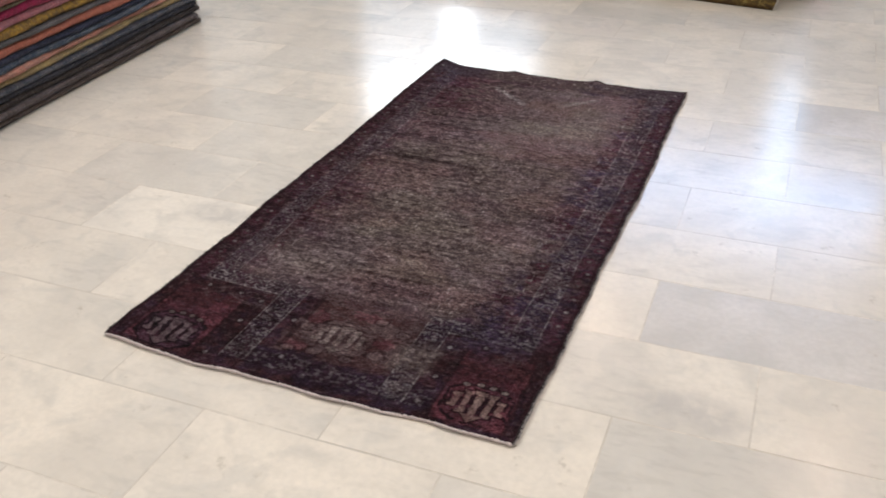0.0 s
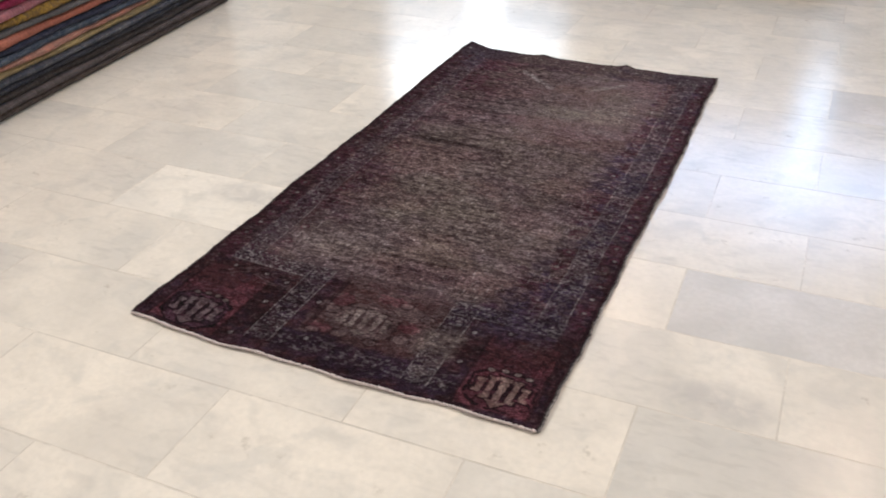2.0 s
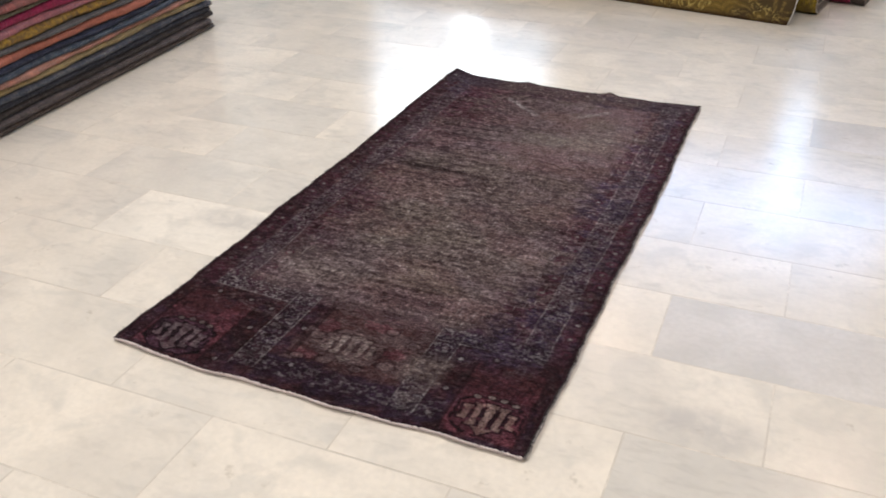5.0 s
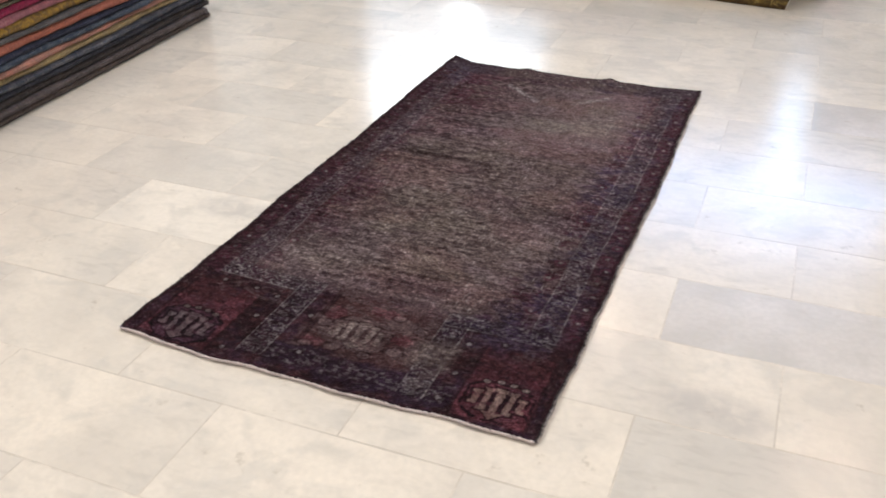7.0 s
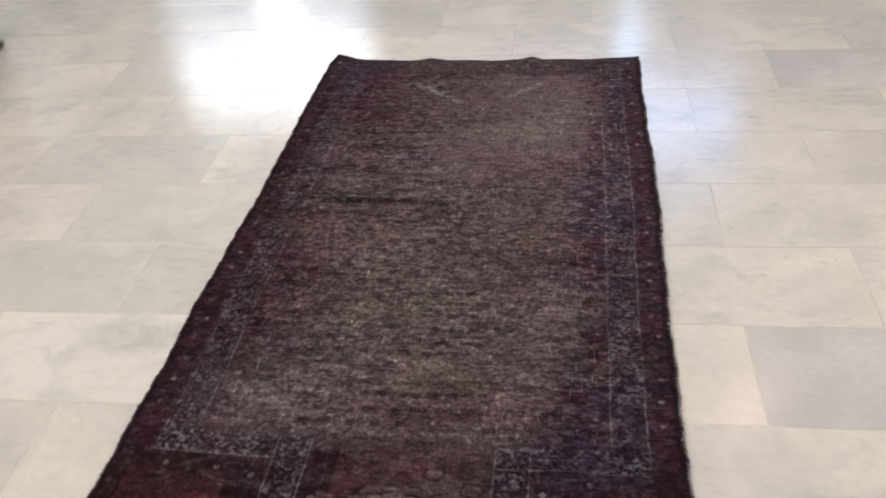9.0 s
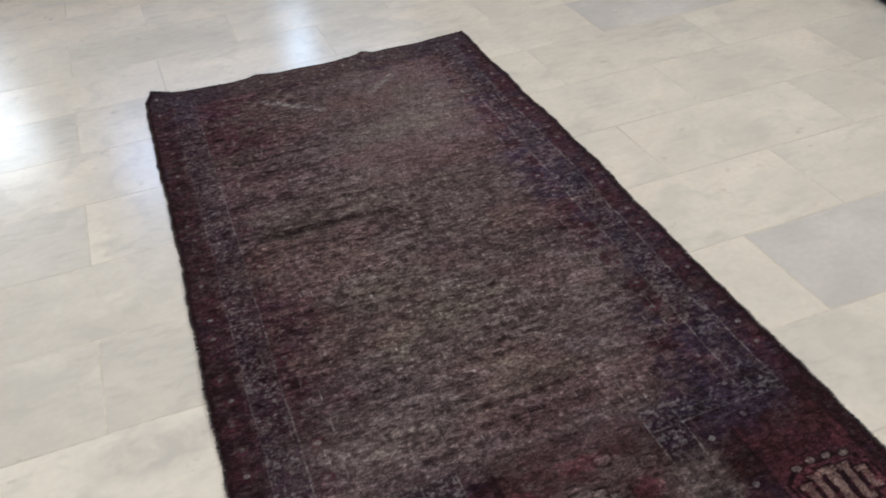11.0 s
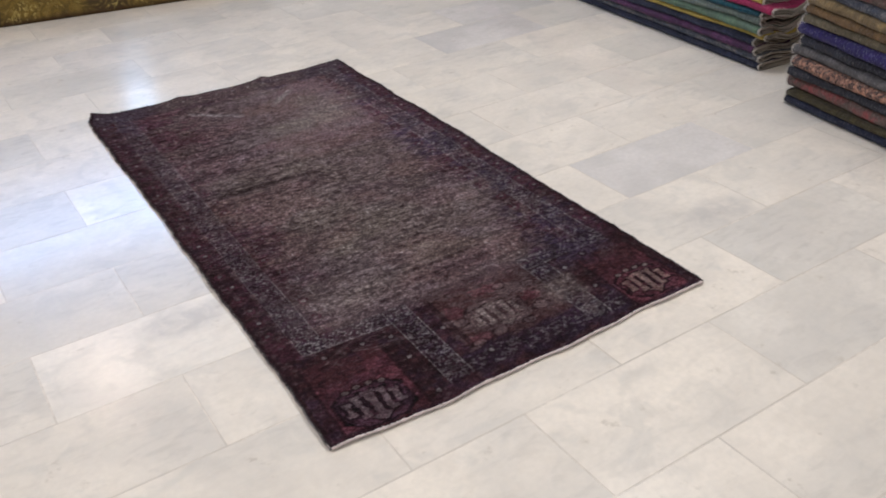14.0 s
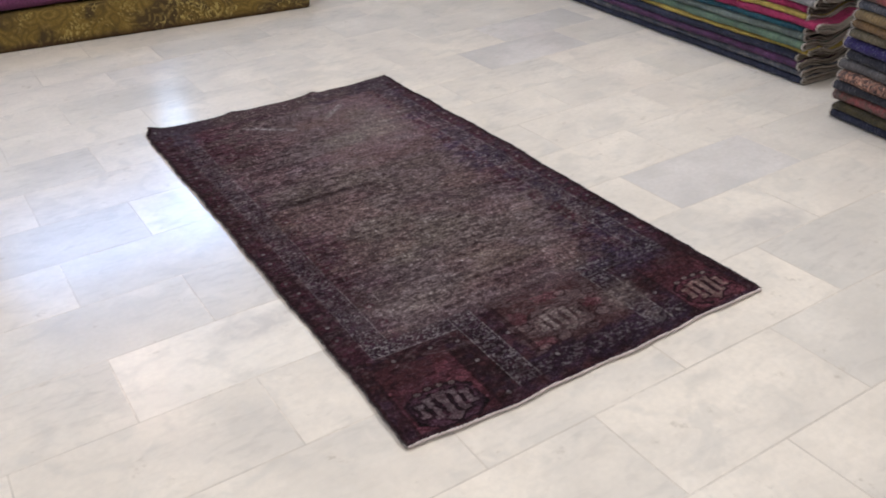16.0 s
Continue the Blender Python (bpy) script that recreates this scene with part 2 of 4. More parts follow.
def window(name, o, label, mullions, transom):
    x0, x1, z0, z1 = o
    win = empty(name, pose((x0 + x1) / 2, Y1, z0), label, "window", kind="structure")
    half, h, w = (x1 - x0) / 2, z1 - z0, 0.045
    for lo, hi in (((-half, 0.06, 0), (half, 0.12, w)), ((-half, 0.06, h - w), (half, 0.12, h)),
                   ((-half, 0.06, w), (-half + w, 0.12, h - w)), ((half - w, 0.06, w), (half, 0.12, h - w))):
        part("window_frame", boxed(lo, hi, 0.004), MAT_FRAME, win)
    for mx in mullions:
        part("mullion", boxed((mx - 0.02, 0.065, w), (mx + 0.02, 0.115, (transom or h) - w), 0.003), MAT_FRAME, win)
    if transom:
        part("transom", boxed((-half + w, 0.063, transom - w), (half - w, 0.117, transom), 0.003), MAT_FRAME, win)
        edges = [-half + w, *mullions, half - w]
        for a, b in ((edges[0], edges[1]), (edges[2], edges[3])):
            part("blind", boxed((a + 0.02, 0.085, w), (b - 0.02, 0.09, transom - w)), MAT_BLIND, win, "drawn pale blue blind")
    part("window_sill", boxed((-half - 0.05, -0.08, -0.03), (half + 0.05, 0.05, -0.001), 0.005), MAT_FRAME, win)


window("window_1", WIN_A, "wide shop window with pale blinds below a transom", [-0.06, 0.30], 1.02)
window("window_2", WIN_B, "tall narrow window slit", [], 0)
window("window_3", WIN_C, "long clerestory window below the ceiling", [-0.55, 0.55], 0)

# ceiling fittings
lamp_mat = bpy.data.materials.new("lamp_diffuser")
lamp_mat.use_nodes = True
le = lamp_mat.node_tree.nodes.new("ShaderNodeEmission")
le.inputs["Color"].default_value = (1.0, 0.80, 0.58, 1)
le.inputs["Strength"].default_value = SPOT_GLOW
lamp_mat.node_tree.links.new(le.outputs[0], lamp_mat.node_tree.nodes["Material Output"].inputs["Surface"])


def downlight(x, y):
    lamp = empty("ceiling_lamp", pose(x, y, CEIL - 0.04), "round recessed ceiling lamp with a warm glow", "lamp", "ceiling lamps")
    bm = bmesh.new()
    bmesh.ops.create_cone(bm, cap_ends=True, segments=32, radius1=0.13, radius2=0.13, depth=0.012)
    part("diffuser", bm, lamp_mat, lamp)
    bm = bmesh.new()
    n = 32
    prof = [(0.135, 0.04), (0.135, -0.012), (0.155, -0.016), (0.17, 0.0), (0.17, 0.04)]
    rings = [[bm.verts.new((r * math.cos(a), r * math.sin(a), z)) for r, z in prof] for a in (i * math.tau / n for i in range(n))]
    for i in range(n):
        for k in range(len(prof) - 1):
            bm.faces.new((rings[i][k], rings[i][k + 1], rings[(i + 1) % n][k + 1], rings[(i + 1) % n][k]))
    part("rim", bm, MAT_FRAME, lamp, smooth=True)


for lx, ly in ((2.32, 4.30), (0.21, 5.89), (4.0, 5.92)):
    downlight(lx, ly)


# housing for one of the added, unseen panel lamps
def added_panel_light(x, y):
    lamp = empty("added_ceiling_panel", pose(x, y, CEIL - 0.03), "flat rectangular light panel, added out of view for overhead light", "lamp", "ceiling panels")
    part("housing", boxed((-0.8, -0.4, 0.0), (0.8, 0.4, 0.028), 0.004), MAT_FRAME, lamp)


for px, py in PANELS:
    added_panel_light(px, py)

# ---------------------------------------------------------------- the floor rug
RUG_A, RUG_B, RUG_C, RUG_D = Vector((-0.019, 0.022)), Vector((1.106, 0.004)), Vector((1.145, 2.246)), Vector((0.020, 2.300))
RW, RL = 1.118, 2.262


def rug_place(u, v):
    """The plan of the rug's sheet: a slightly crooked rectangle with uneven edges."""
    x = (1 - v) * ((1 - u) * RUG_A.x + u * RUG_B.x) + v * ((1 - u) * RUG_D.x + u * RUG_C.x)
    y = (1 - v) * ((1 - u) * RUG_A.y + u * RUG_B.y) + v * ((1 - u) * RUG_D.y + u * RUG_C.y)
    near, far, lower = np.clip(1 - v, 0, None) ** 6, np.clip(v, 0, None) ** 6, np.clip(u, 0, 1)
    mid = np.sin(np.pi * np.clip(v, 0, 1))
    y = y + near * (-0.012 * np.sin(np.pi * lower ** 0.7) + 0.004 * np.sin(u * 17 + 0.6) + 0.002 * np.sin(u * 41))
    y = y + far * (-0.033 * np.sin(np.pi * lower ** 0.7) + 0.003 * np.sin(u * 19 + 1) + 0.002 * np.sin(u * 43))
    x = x + np.clip(u, 0, None) ** 5 * (0.008 * mid + 0.003 * np.sin(v * 13) + 0.0018 * np.sin(v * 47 + 1) + 0.0012 * np.sin(v * 163))
    x = x - np.clip(1 - u, 0, None) ** 5 * (-0.006 * mid + 0.002 * np.sin(v * 15 + 2) + 0.0018 * np.sin(v * 43) + 0.0012 * np.sin(v * 171))
    # the worn far corner is rounded off
    d = np.clip(1 - np.hypot(u * RW, (1 - v) * RL) / 0.07, 0, 1)
    return x + 0.024 * d, y - 0.022 * d


def rug_height(u, v):
    x, y = u * RW, v * RL
    z = 0.0015 * np.sin(x * 7 + y * 2) + 0.0015 * np.sin(y * 9)
    z = np.abs(z) + (1 - v) ** 20 * 0.0012 * (1 + np.sin(u * 23)) + (2 * u - 1) ** 20 * 0.0015 * (1 + np.sin(v * 40))
    z = z + 0.017 * np.exp(-(np.hypot(x, RL - y) / 0.055) ** 2)
    for cx, tall in ((0.375, 0.006), (0.745, 0.010)):
        z = z + tall * np.exp(-((x - cx) / 0.025) ** 2 - ((RL - y) / 0.03) ** 2)
    return z


def motif(x, y, cx, cy, half_x, half_y):
    """A stepped crest: a stem on a pointed foot between three hooked bars a side. Its body, its light strokes, its dark outlines."""
    wob = 0.07 * (smooth_noise(x, y, 0.010, 0.010, 91) - 0.5)
    a, b = (x - cx) / half_x + wob, (y - cy) / half_y + wob
    s = np.abs(a)
    outer = np.maximum(s * 0.98, np.maximum(np.abs(b) * 0.95, s * 0.62 + np.abs(b) * 0.62))
    ink = np.full(x.shape, 9.0)
    for bar, top, foot in ((0.37, 0.64, -0.55), (0.70, 0.40, -0.34)):
        lean = bar + 0.05 * (b - 0.1)
        upright = np.maximum(np.abs(s - lean) - 0.085, np.maximum(b - top, foot - b))
        hook = np.maximum(np.abs(s - lean - 0.085) - 0.105, np.abs(b - foot - 0.05) - 0.085)
        serif = np.maximum(np.abs(s - lean + 0.02) - 0.135, np.abs(b - top + 0.04) - 0.085)
        ink = np.minimum(ink, np.minimum(upright, np.minimum(hook, serif)))
    stem = np.maximum(s - 0.105 - 0.05 * np.clip(b, 0, 1), np.abs(b - 0.05) - 0.72)
    cap = np.maximum(s - 0.20, np.abs(b - 0.68) - 0.10)
    foot = np.maximum(s - 0.30 * np.clip((b + 0.98) / 0.34, 0, 1), np.maximum(b + 0.60, -0.98 - b))
    ink = np.minimum(ink, np.minimum(stem, np.minimum(cap, foot)))
    light = 1 - step(-0.015, 0.020, ink)
    dark = step(-0.005, 0.03, ink) * (1 - step(0.075, 0.13, ink))
    rim = 1 - step(0.03, 0.08, np.abs(outer - 1.0))
    return outer < 1.0, light, np.maximum(dark, rim)


def rug_pattern(x, y):
    """The dyes of the pile, knot by knot, as linear colours, with one bluish sheen painted in."""
    rng = np.random.default_rng(7)
    col = lambda c: np.array(c)
    left, right, far = x, RW - x, RL - y
    side = np.minimum(left, right)
    knots = rng.random(x.shape)
    blotch = cloud(x, y, 0.14, 0.10, 21)
    mottle = cloud(x, y, 0.045, 0.030, 87)
    fine = cloud(x, y, 0.016, 0.010, 31)
    grain = cloud(x, y, 0.0075, 0.0060, 33)

    def blend(base, mask, colour):
        return base + (col(colour) - base) * np.clip(mask, 0, 1)[..., None]

    def within(v, a, b, soft=0.012):
        return step(a - soft / 2, a + soft / 2, v) * (1 - step(b - soft / 2, b + soft / 2, v))

    # how far the pile is worn down to the grey foundation: 0 full dark pile, 1 bare
    west = 0.195 + 0.06 * np.sin(y * 2.3 + 0.4) + 0.16 * (blotch - 0.5) + 0.12 * (mottle - 0.5) + 0.08 * step(1.45, 1.95, y) - 0.10 * (1 - step(0.45, 0.80, y))
    east = 0.190 + 0.06 * (1 - step(0.45, 0.85, y)) + 0.022 * np.sin(y * 7.0) * (1 - step(1.3, 1.5, y)) + 0.14 * (mottle - 0.5) + 0.05 * (blotch - 0.5) - 0.02 * step(1.4, 1.6, y)
    worn = step(west - 0.09, west + 0.12, left) * step(east - 0.045 + 0.02 * step(1.4, 1.6, y), east + 0.055 - 0.03 * step(1.4, 1.6, y), right)
    worn = worn * step(0.125, 0.185, far + 0.06 * (mottle - 0.5)) * step(0.335, 0.415, y)
    worn = worn * (0.80 + 0.30 * (cloud(x, y, 0.30, 0.20, 12) - 0.5))

    field = blend(np.zeros((*x.shape, 3)) + col(FIELD), step(0.35, 0.70, cloud(x, y, 0.5, 0.14, 11)), FIELD_LIGHT)
    pile = blend(np.zeros_like(field) + col(DARK) * 1.7, step(0.35, 0.62, blotch) * 0.75, PLUM)
    pile = blend(pile, step(0.42, 0.60, cloud(x, y, 0.07, 0.06, 41)) * (0.35 + 0.60 * step(0.55, 0.85, x)), NAVY)
    pile = blend(pile, step(0.52, 0.66, mottle) * (0.40 - 0.28 * step(0.6, 0.8, x)), WINE)
    pile = blend(pile, step(0.47, 0.60, cloud(x, y, 0.018, 0.010, 42)) * 0.52, FIELD)
    pile = blend(pile, step(0.50, 0.64, cloud(x, y, 0.06, 0.05, 43)) * 0.35 * (1 - step(0.25, 0.45, x)), MAROON)
    out = field * worn[..., None] + pile * (1 - worn)[..., None]
    # older dyes under the wash
    for seed, cast in ((95, (0.98, 1.02, 0.96)), (96, (1.07, 0.98, 0.97)), (97, (0.99, 0.98, 1.05))):
        out = out * (1 + (col(cast) - 1) * step(0.46, 0.62, cloud(x, y, 0.20, 0.12, seed))[..., None])
    # wine red still deep along the far west part of the field, paler wear at the far east of it
    out = blend(out, within(left, 0.15, 0.36, 0.14) * step(1.45, 1.85, y) * step(0.11, 0.16, far) * (0.15 + 0.55 * step(0.42, 0.6, mottle)), WINE)
    out = blend(out, np.exp(-((y - 1.70) / 0.15) ** 2 - ((x - 0.80) / 0.11) ** 2) * 0.30, FIELD_PALE)
    out = blend(out, np.exp(-((y - 0.50) / 0.08) ** 2 - ((x - 0.27) / 0.13) ** 2) * 0.30, FIELD_PALE)

    # tone in stops: rows of worn wefts, dashes along them, mottling
    tone = 0.55 * (cloud(x, y, 0.075, 0.0100, 3) - 0.5)
    tone += 1.0 * (cloud(x, y, 0.020, 0.0090, 5) - 0.5)
    # small blocks of pile left standing, row by row
    for cell_x, cell_y, seed, deep in ((0.012, 0.0070, 101, 0.50), (0.022, 0.0090, 104, 0.42), (0.008, 0.013, 107, 0.34)):
        thick_here = 0.07 * (cloud(x, y, 0.12, 0.07, seed + 50) - 0.5) + 0.05 * (1 - step(0.25, 0.55, x))
        tone -= deep * step(0.56, 0.64, smooth_noise(x, y, cell_x, cell_y, seed) * 0.7 + 0.3 * smooth_noise(x, y, cell_x * 2.6, cell_y * 1.3, seed + 1) + thick_here)
    tone += 0.26
    tone += 1.2 * (smooth_noise(x, y, 0.0085, 0.0050, 71) - 0.5)
    tone += 0.9 * (mottle - 0.5) + 0.35 * (cloud(x, y, 0.18, 0.05, 13) - 0.5)
    tone += 0.9 * (smooth_noise(x, y, 0.0050, 0.020, 72) - 0.5) * step(0.40, 0.60, cloud(x, y, 0.12, 0.10, 75))
    rows_kept = step(0.56, 0.72, cloud(x, y, 0.16, 0.0150, 89)) * step(0.46, 0.58, cloud(x, y, 0.13, 0.09, 90))
    tone -= 0.80 * rows_kept * step(0.30, 0.55, fine)
    tone -= 0.8 * step(0.54, 0.66, cloud(x, y, 0.022, 0.011, 92)) * step(0.42, 0.56, cloud(x, y, 0.15, 0.11, 93))
    # bars of pile that were never worn through
    for by, x0, x1, deep, tall in ((1.262, 0.20, 0.57, 1.9, 0.014), (1.30, 0.16, 0.42, 0.9, 0.012), (1.205, 0.14, 0.40, 0.7, 0.016), (1.585, 0.22, 0.46, 1.0, 0.016), (1.68, 0.20, 0.50, 0.9, 0.016),
                                   (1.44, 0.16, 0.34, 0.7, 0.018), (1.00, 0.82, 0.95, 0.8, 0.018), (2.085, 0.30, 0.80, 1.0, 0.009), (0.515, 0.46, 0.74, 0.8, 0.008), (0.462, 0.50, 0.72, 0.8, 0.007), (0.90, 0.20, 0.42, 0.5, 0.020)):
        bend = by + 0.012 * (smooth_noise(x, y, 0.10, 0.5, int(by * 100)) - 0.5)
        tone -= deep * np.exp(-((y - bend) / tall) ** 2) * within(x, x0, x1, 0.06) * step(0.28, 0.52, fine + 0.25 * (mottle - 0.3))
    # ghosts of rows of small figures, a dark dash under each
    gx, gy = x + 0.010 * (smooth_noise(x, y, 0.07, 0.07, 73) - 0.5), y + 0.010 * (smooth_noise(x, y, 0.07, 0.07, 74) - 0.5)
    row = np.round(gy / 0.043)
    du, dv = gx + 0.026 * (row % 2) - np.round((gx + 0.026 * (row % 2)) / 0.052) * 0.052, gy - row * 0.043
    seen = step(0.36, 0.54, cloud(x, y, 0.20, 0.14, 77)) * (1 - 0.5 * step(0.55, 0.75, x))
    tone -= 1.25 * seen * within(du, -0.016, 0.014, 0.006) * within(dv, -0.008, 0.006, 0.005) * step(0.34, 0.54, fine)
    tone += 0.9 * seen * within(du, 0.006, 0.011, 0.003) * within(dv, -0.006, 0.014, 0.003) * step(0.40, 0.54, fine)
    tone += 0.7 * seen * within(du, -0.012, 0.010, 0.003) * within(dv, 0.010, 0.0145, 0.003) * step(0.42, 0.56, fine)
    inside = (y > 0.40) & (side > 0.16) & (far > 0.11)
    calm = 1 - 0.42 * step(1.1, 1.7, y) * step(0.35, 0.60, x)
    tone = np.where(inside, tone * calm, 0.70 * tone) + 0.10 + 0.22 * step(1.0, 1.7, y) * step(0.4, 0.7, x)

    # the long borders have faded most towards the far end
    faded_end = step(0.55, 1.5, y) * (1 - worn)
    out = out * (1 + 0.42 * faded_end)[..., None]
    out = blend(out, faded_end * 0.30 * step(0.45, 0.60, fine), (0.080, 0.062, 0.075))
    # the outer stripe, darkest of all
    stripe = 1 - step(0.055, 0.085, left + 0.03 * (mottle - 0.5))
    stripe = np.maximum(stripe, 1 - step(0.045, 0.072, right + 0.03 * (mottle - 0.5)))
    out = blend(out, stripe * 0.50 * (y > 0.02), DARK)
    out = blend(out, stripe * step(0.50, 0.62, cloud(x, y, 0.04, 0.04, 45)) * 0.45, WINE)
    end = 1 - step(0.10, 0.15, far + 0.05 * (mottle - 0.5))
    out = blend(out, end * (0.40 + 0.40 * step(0.40, 0.60, mottle)), (0.078, 0.058, 0.056))
    out = blend(out, end * step(0.50, 0.62, fine) * 0.35, FIELD)
    out = blend(out, end * (1 - step(0.20, 0.32, x)) * 0.6, NAVY)
    out = blend(out, end * step(0.86, 0.95, x) * 0.5, NAVY)

    # narrow fretted bands, salted with light knots, between two light lines
    salt = step(0.50, 0.62, cloud(x, y, 0.0066, 0.0060, 51))

    def fretted(mask, worn_by=1.0):
        nonlocal out
        out = blend(out, mask * 0.40, NAVY_DEEP)
        out = blend(out, mask * salt * 0.36 * worn_by * (0.45 + 0.55 * step(0.30, 0.55, mottle)), FLECK)

    def line(mask, strength=0.34):
        nonlocal out
        out = blend(out, mask * strength * (0.30 + 0.70 * step(0.36, 0.54, fine)), FLECK)

    fade = 0.35 + 0.65 * step(0.32, 0.58, blotch)
    W0, W1, E0, E1 = 0.078, 0.148, RW - 0.062, RW - 0.132
    fretted((x > W0) & (x < W1) & (y > 0.33) & (far > 0.09), 0.75)
    fretted((x > E1) & (x < E0) & (y > 0.33) & (far > 0.09), 0.60)
    for lx, start in ((W0, 0.328), (W1, 0.384), (E0, 0.326), (E1, 0.384)):
        line((np.abs(x - lx) < 0.0019) * (y > start) * (far > 0.07) * fade, 0.30)

    # rosettes in the outer stripe and inside the fretted band, each on a spot of wine
    def rosettes(cx, pitch, start, stop, size, strength):
        nonlocal out
        k = np.round((y - start) / pitch)
        cy = start + k * pitch
        d = np.hypot(x - cx - 0.006 * np.sin(k * 2.7), (y - cy) * 1.15)
        ok = (cy >= start - 1e-6) & (cy <= stop)
        some = 0.55 + 0.45 * np.sin(k * 1.9 + cx * 30)
        out = blend(out, ok * (d > size * 1.2) * (d < size * 2.6) * step(0.40, 0.58, fine) * 0.75, np.array(WINE) * 1.25)
        out = blend(out, ok * (1 - step(size * 0.7, size * 1.15, d)) * strength * some, FLECK)

    for cx in (0.038, RW - 0.030):
        rosettes(cx, 0.068, 0.05, RL - 0.06, 0.0068, 0.50)
    for cx in (0.178, RW - 0.162):
        rosettes(cx, 0.086, 0.47, RL - 0.16, 0.0068, 0.40)
    k = np.round((x - 0.1) / 0.07) * 0.07 + 0.1
    out = blend(out, (np.hypot(x - k, far - 0.055) < 0.007) * 0.28, FLECK)

    # the near end: corner panels, two fretted pillars and the panel between them
    ragged = 0.022 * (fine - 0.5) + 0.034 * (mottle - 0.5)
    yr, xr = y + ragged, x + ragged
    near_end = (1 - step(0.313, 0.343, yr)) * (side > 0.010)
    base = blend(np.zeros_like(out) + col(DARK) * 1.25, step(0.40, 0.62, blotch) * 0.6, PLUM)
    base = blend(base, step(0.46, 0.62, mottle) * 0.45, NAVY_DEEP)
    base = blend(base, step(0.52, 0.64, cloud(x, y, 0.03, 0.025, 47)) * 0.45, MAROON)
    base = blend(base, step(0.60, 0.70, fine) * 0.20, FIELD)
    out = out + (base - out) * near_end[..., None]
    for x0, x1, tint in ((0.042, 0.258, 0.76), (0.906, 1.088, 0.95)):
        panel = within(x, x0, x1, 0.008) * step(0.010, 0.018, y) * (1 - step(0.235, 0.285, yr))
        rich = panel * tint * (0.38 + 0.55 * step(0.36, 0.56, cloud(x, y, 0.06, 0.05, 48)))
        out = blend(out, rich, RED)
        out = blend(out, panel * step(0.17, 0.215, yr) * step(0.38, 0.52, cloud(x, y, 0.05, 0.03, 49)) * 0.72, MAROON)
        curls = np.abs(smooth_noise(x, y, 0.020, 0.017, 46) - 0.5)
        out = blend(out, panel * (1 - step(0.03, 0.10, curls)) * 0.65 * step(0.11, 0.17, y), DARK)
        out = blend(out, panel * step(0.52, 0.66, fine) * 0.30, PLUM)
        for edge in (x0, x1):
            out = blend(out, (np.abs(x - edge) < 0.004) * (y < 0.28) * 0.75, DARK)
    # curled leaves over the panels
    for x0, x1 in ((0.10, 0.40), (0.80, 1.05)):
        curls = np.abs(smooth_noise(x, y, 0.026, 0.020, 44) - 0.5)
        out = blend(out, within(x, x0, x1, 0.03) * within(y, 0.250, 0.325, 0.02) * (1 - step(0.04, 0.12, curls)) * 0.30, FIELD)
    for cx, cy, hx, hy in ((0.147, 0.080, 0.086, 0.064), (1.000, 0.088, 0.078, 0.062)):
        body, strokes, ink = motif(x, y, cx, cy, hx, hy)
        faded = 0.65 + 0.35 * step(0.34, 0.52, fine)
        west_one = cx < 0.5
        out = blend(out, body * (0.50 if west_one else 0.18), NAVY if west_one else RED)
        out = blend(out, strokes * (0.40 if west_one else 0.52) * faded, (0.20, 0.165, 0.165) if west_one else (0.235, 0.175, 0.150))
        out = blend(out, ink * 0.90 * step(0.26, 0.44, fine), (0.008, 0.004, 0.006))
        for ox in (-0.045, -0.013, 0.019, 0.050):
            d = np.hypot(x - cx - ox, (y - cy - hy - 0.012 + 0.25 * abs(ox)) * 1.4)
            out = blend(out, (d < 0.009) * 0.55, FIELD_PALE)
            out = blend(out, (np.abs(d - 0.0115) < 0.0025) * 0.7, DARK)
    # between the pillars
    middle = within(xr, 0.445, 0.760, 0.03) * step(0.100, 0.135, yr) * (1 - step(0.30, 0.42, yr))
    out = blend(out, middle * 0.80, (0.072, 0.040, 0.040))
    out = blend(out, middle * step(0.42, 0.58, cloud(x, y, 0.045, 0.020, 52)) * 0.60, FIELD)
    out = blend(out, middle * step(0.48, 0.62, cloud(x, y, 0.05, 0.04, 54)) * 0.50, MAROON)
    for rx, ry, sx, sy in ((0.484, 0.272, 0.030, 0.030), (0.488, 0.143, 0.036, 0.018), (0.70, 0.225, 0.03, 0.020), (0.61, 0.315, 0.05, 0.018)):
        d = np.hypot((x - rx) / sx, (y - ry) / sy) + 1.1 * (fine - 0.5)
        out = blend(out, (1 - step(0.75, 1.1, d)) * 0.55, RED)
    out = blend(out, within(x, 0.445, 0.462, 0.006) * within(y, 0.12, 0.36, 0.02) * 0.75, DARK)
    body, strokes, ink = motif(x, y, 0.584, 0.208, 0.084, 0.064)
    out = blend(out, body * 0.45, FIELD)
    out = blend(out, strokes * 0.48 * (0.5 + 0.5 * step(0.36, 0.56, fine)), FIELD_PALE)
    out = blend(out, ink * 0.62 * step(0.32, 0.52, fine), DARK)
    for bx, by, bw in ((0.478, 0.225, 0.022), (0.475, 0.130, 0.018), (0.545, 0.140, 0.020), (0.700, 0.175, 0.024), (0.635, 0.140, 0.018), (0.730, 0.275, 0.020), (0.655, 0.310, 0.018)):
        d = np.hypot((x - bx) / bw, (y - by) / (bw * 0.7)) + 0.7 * (fine - 0.5)
        out = blend(out, (d < 0.9) * 0.50, FIELD)
        out = blend(out, (np.abs(d - 1.1) < 0.18) * 0.55, DARK)
    strip = within(x, 0.405, 0.90, 0.02) * within(yr, 0.020, 0.112, 0.014)
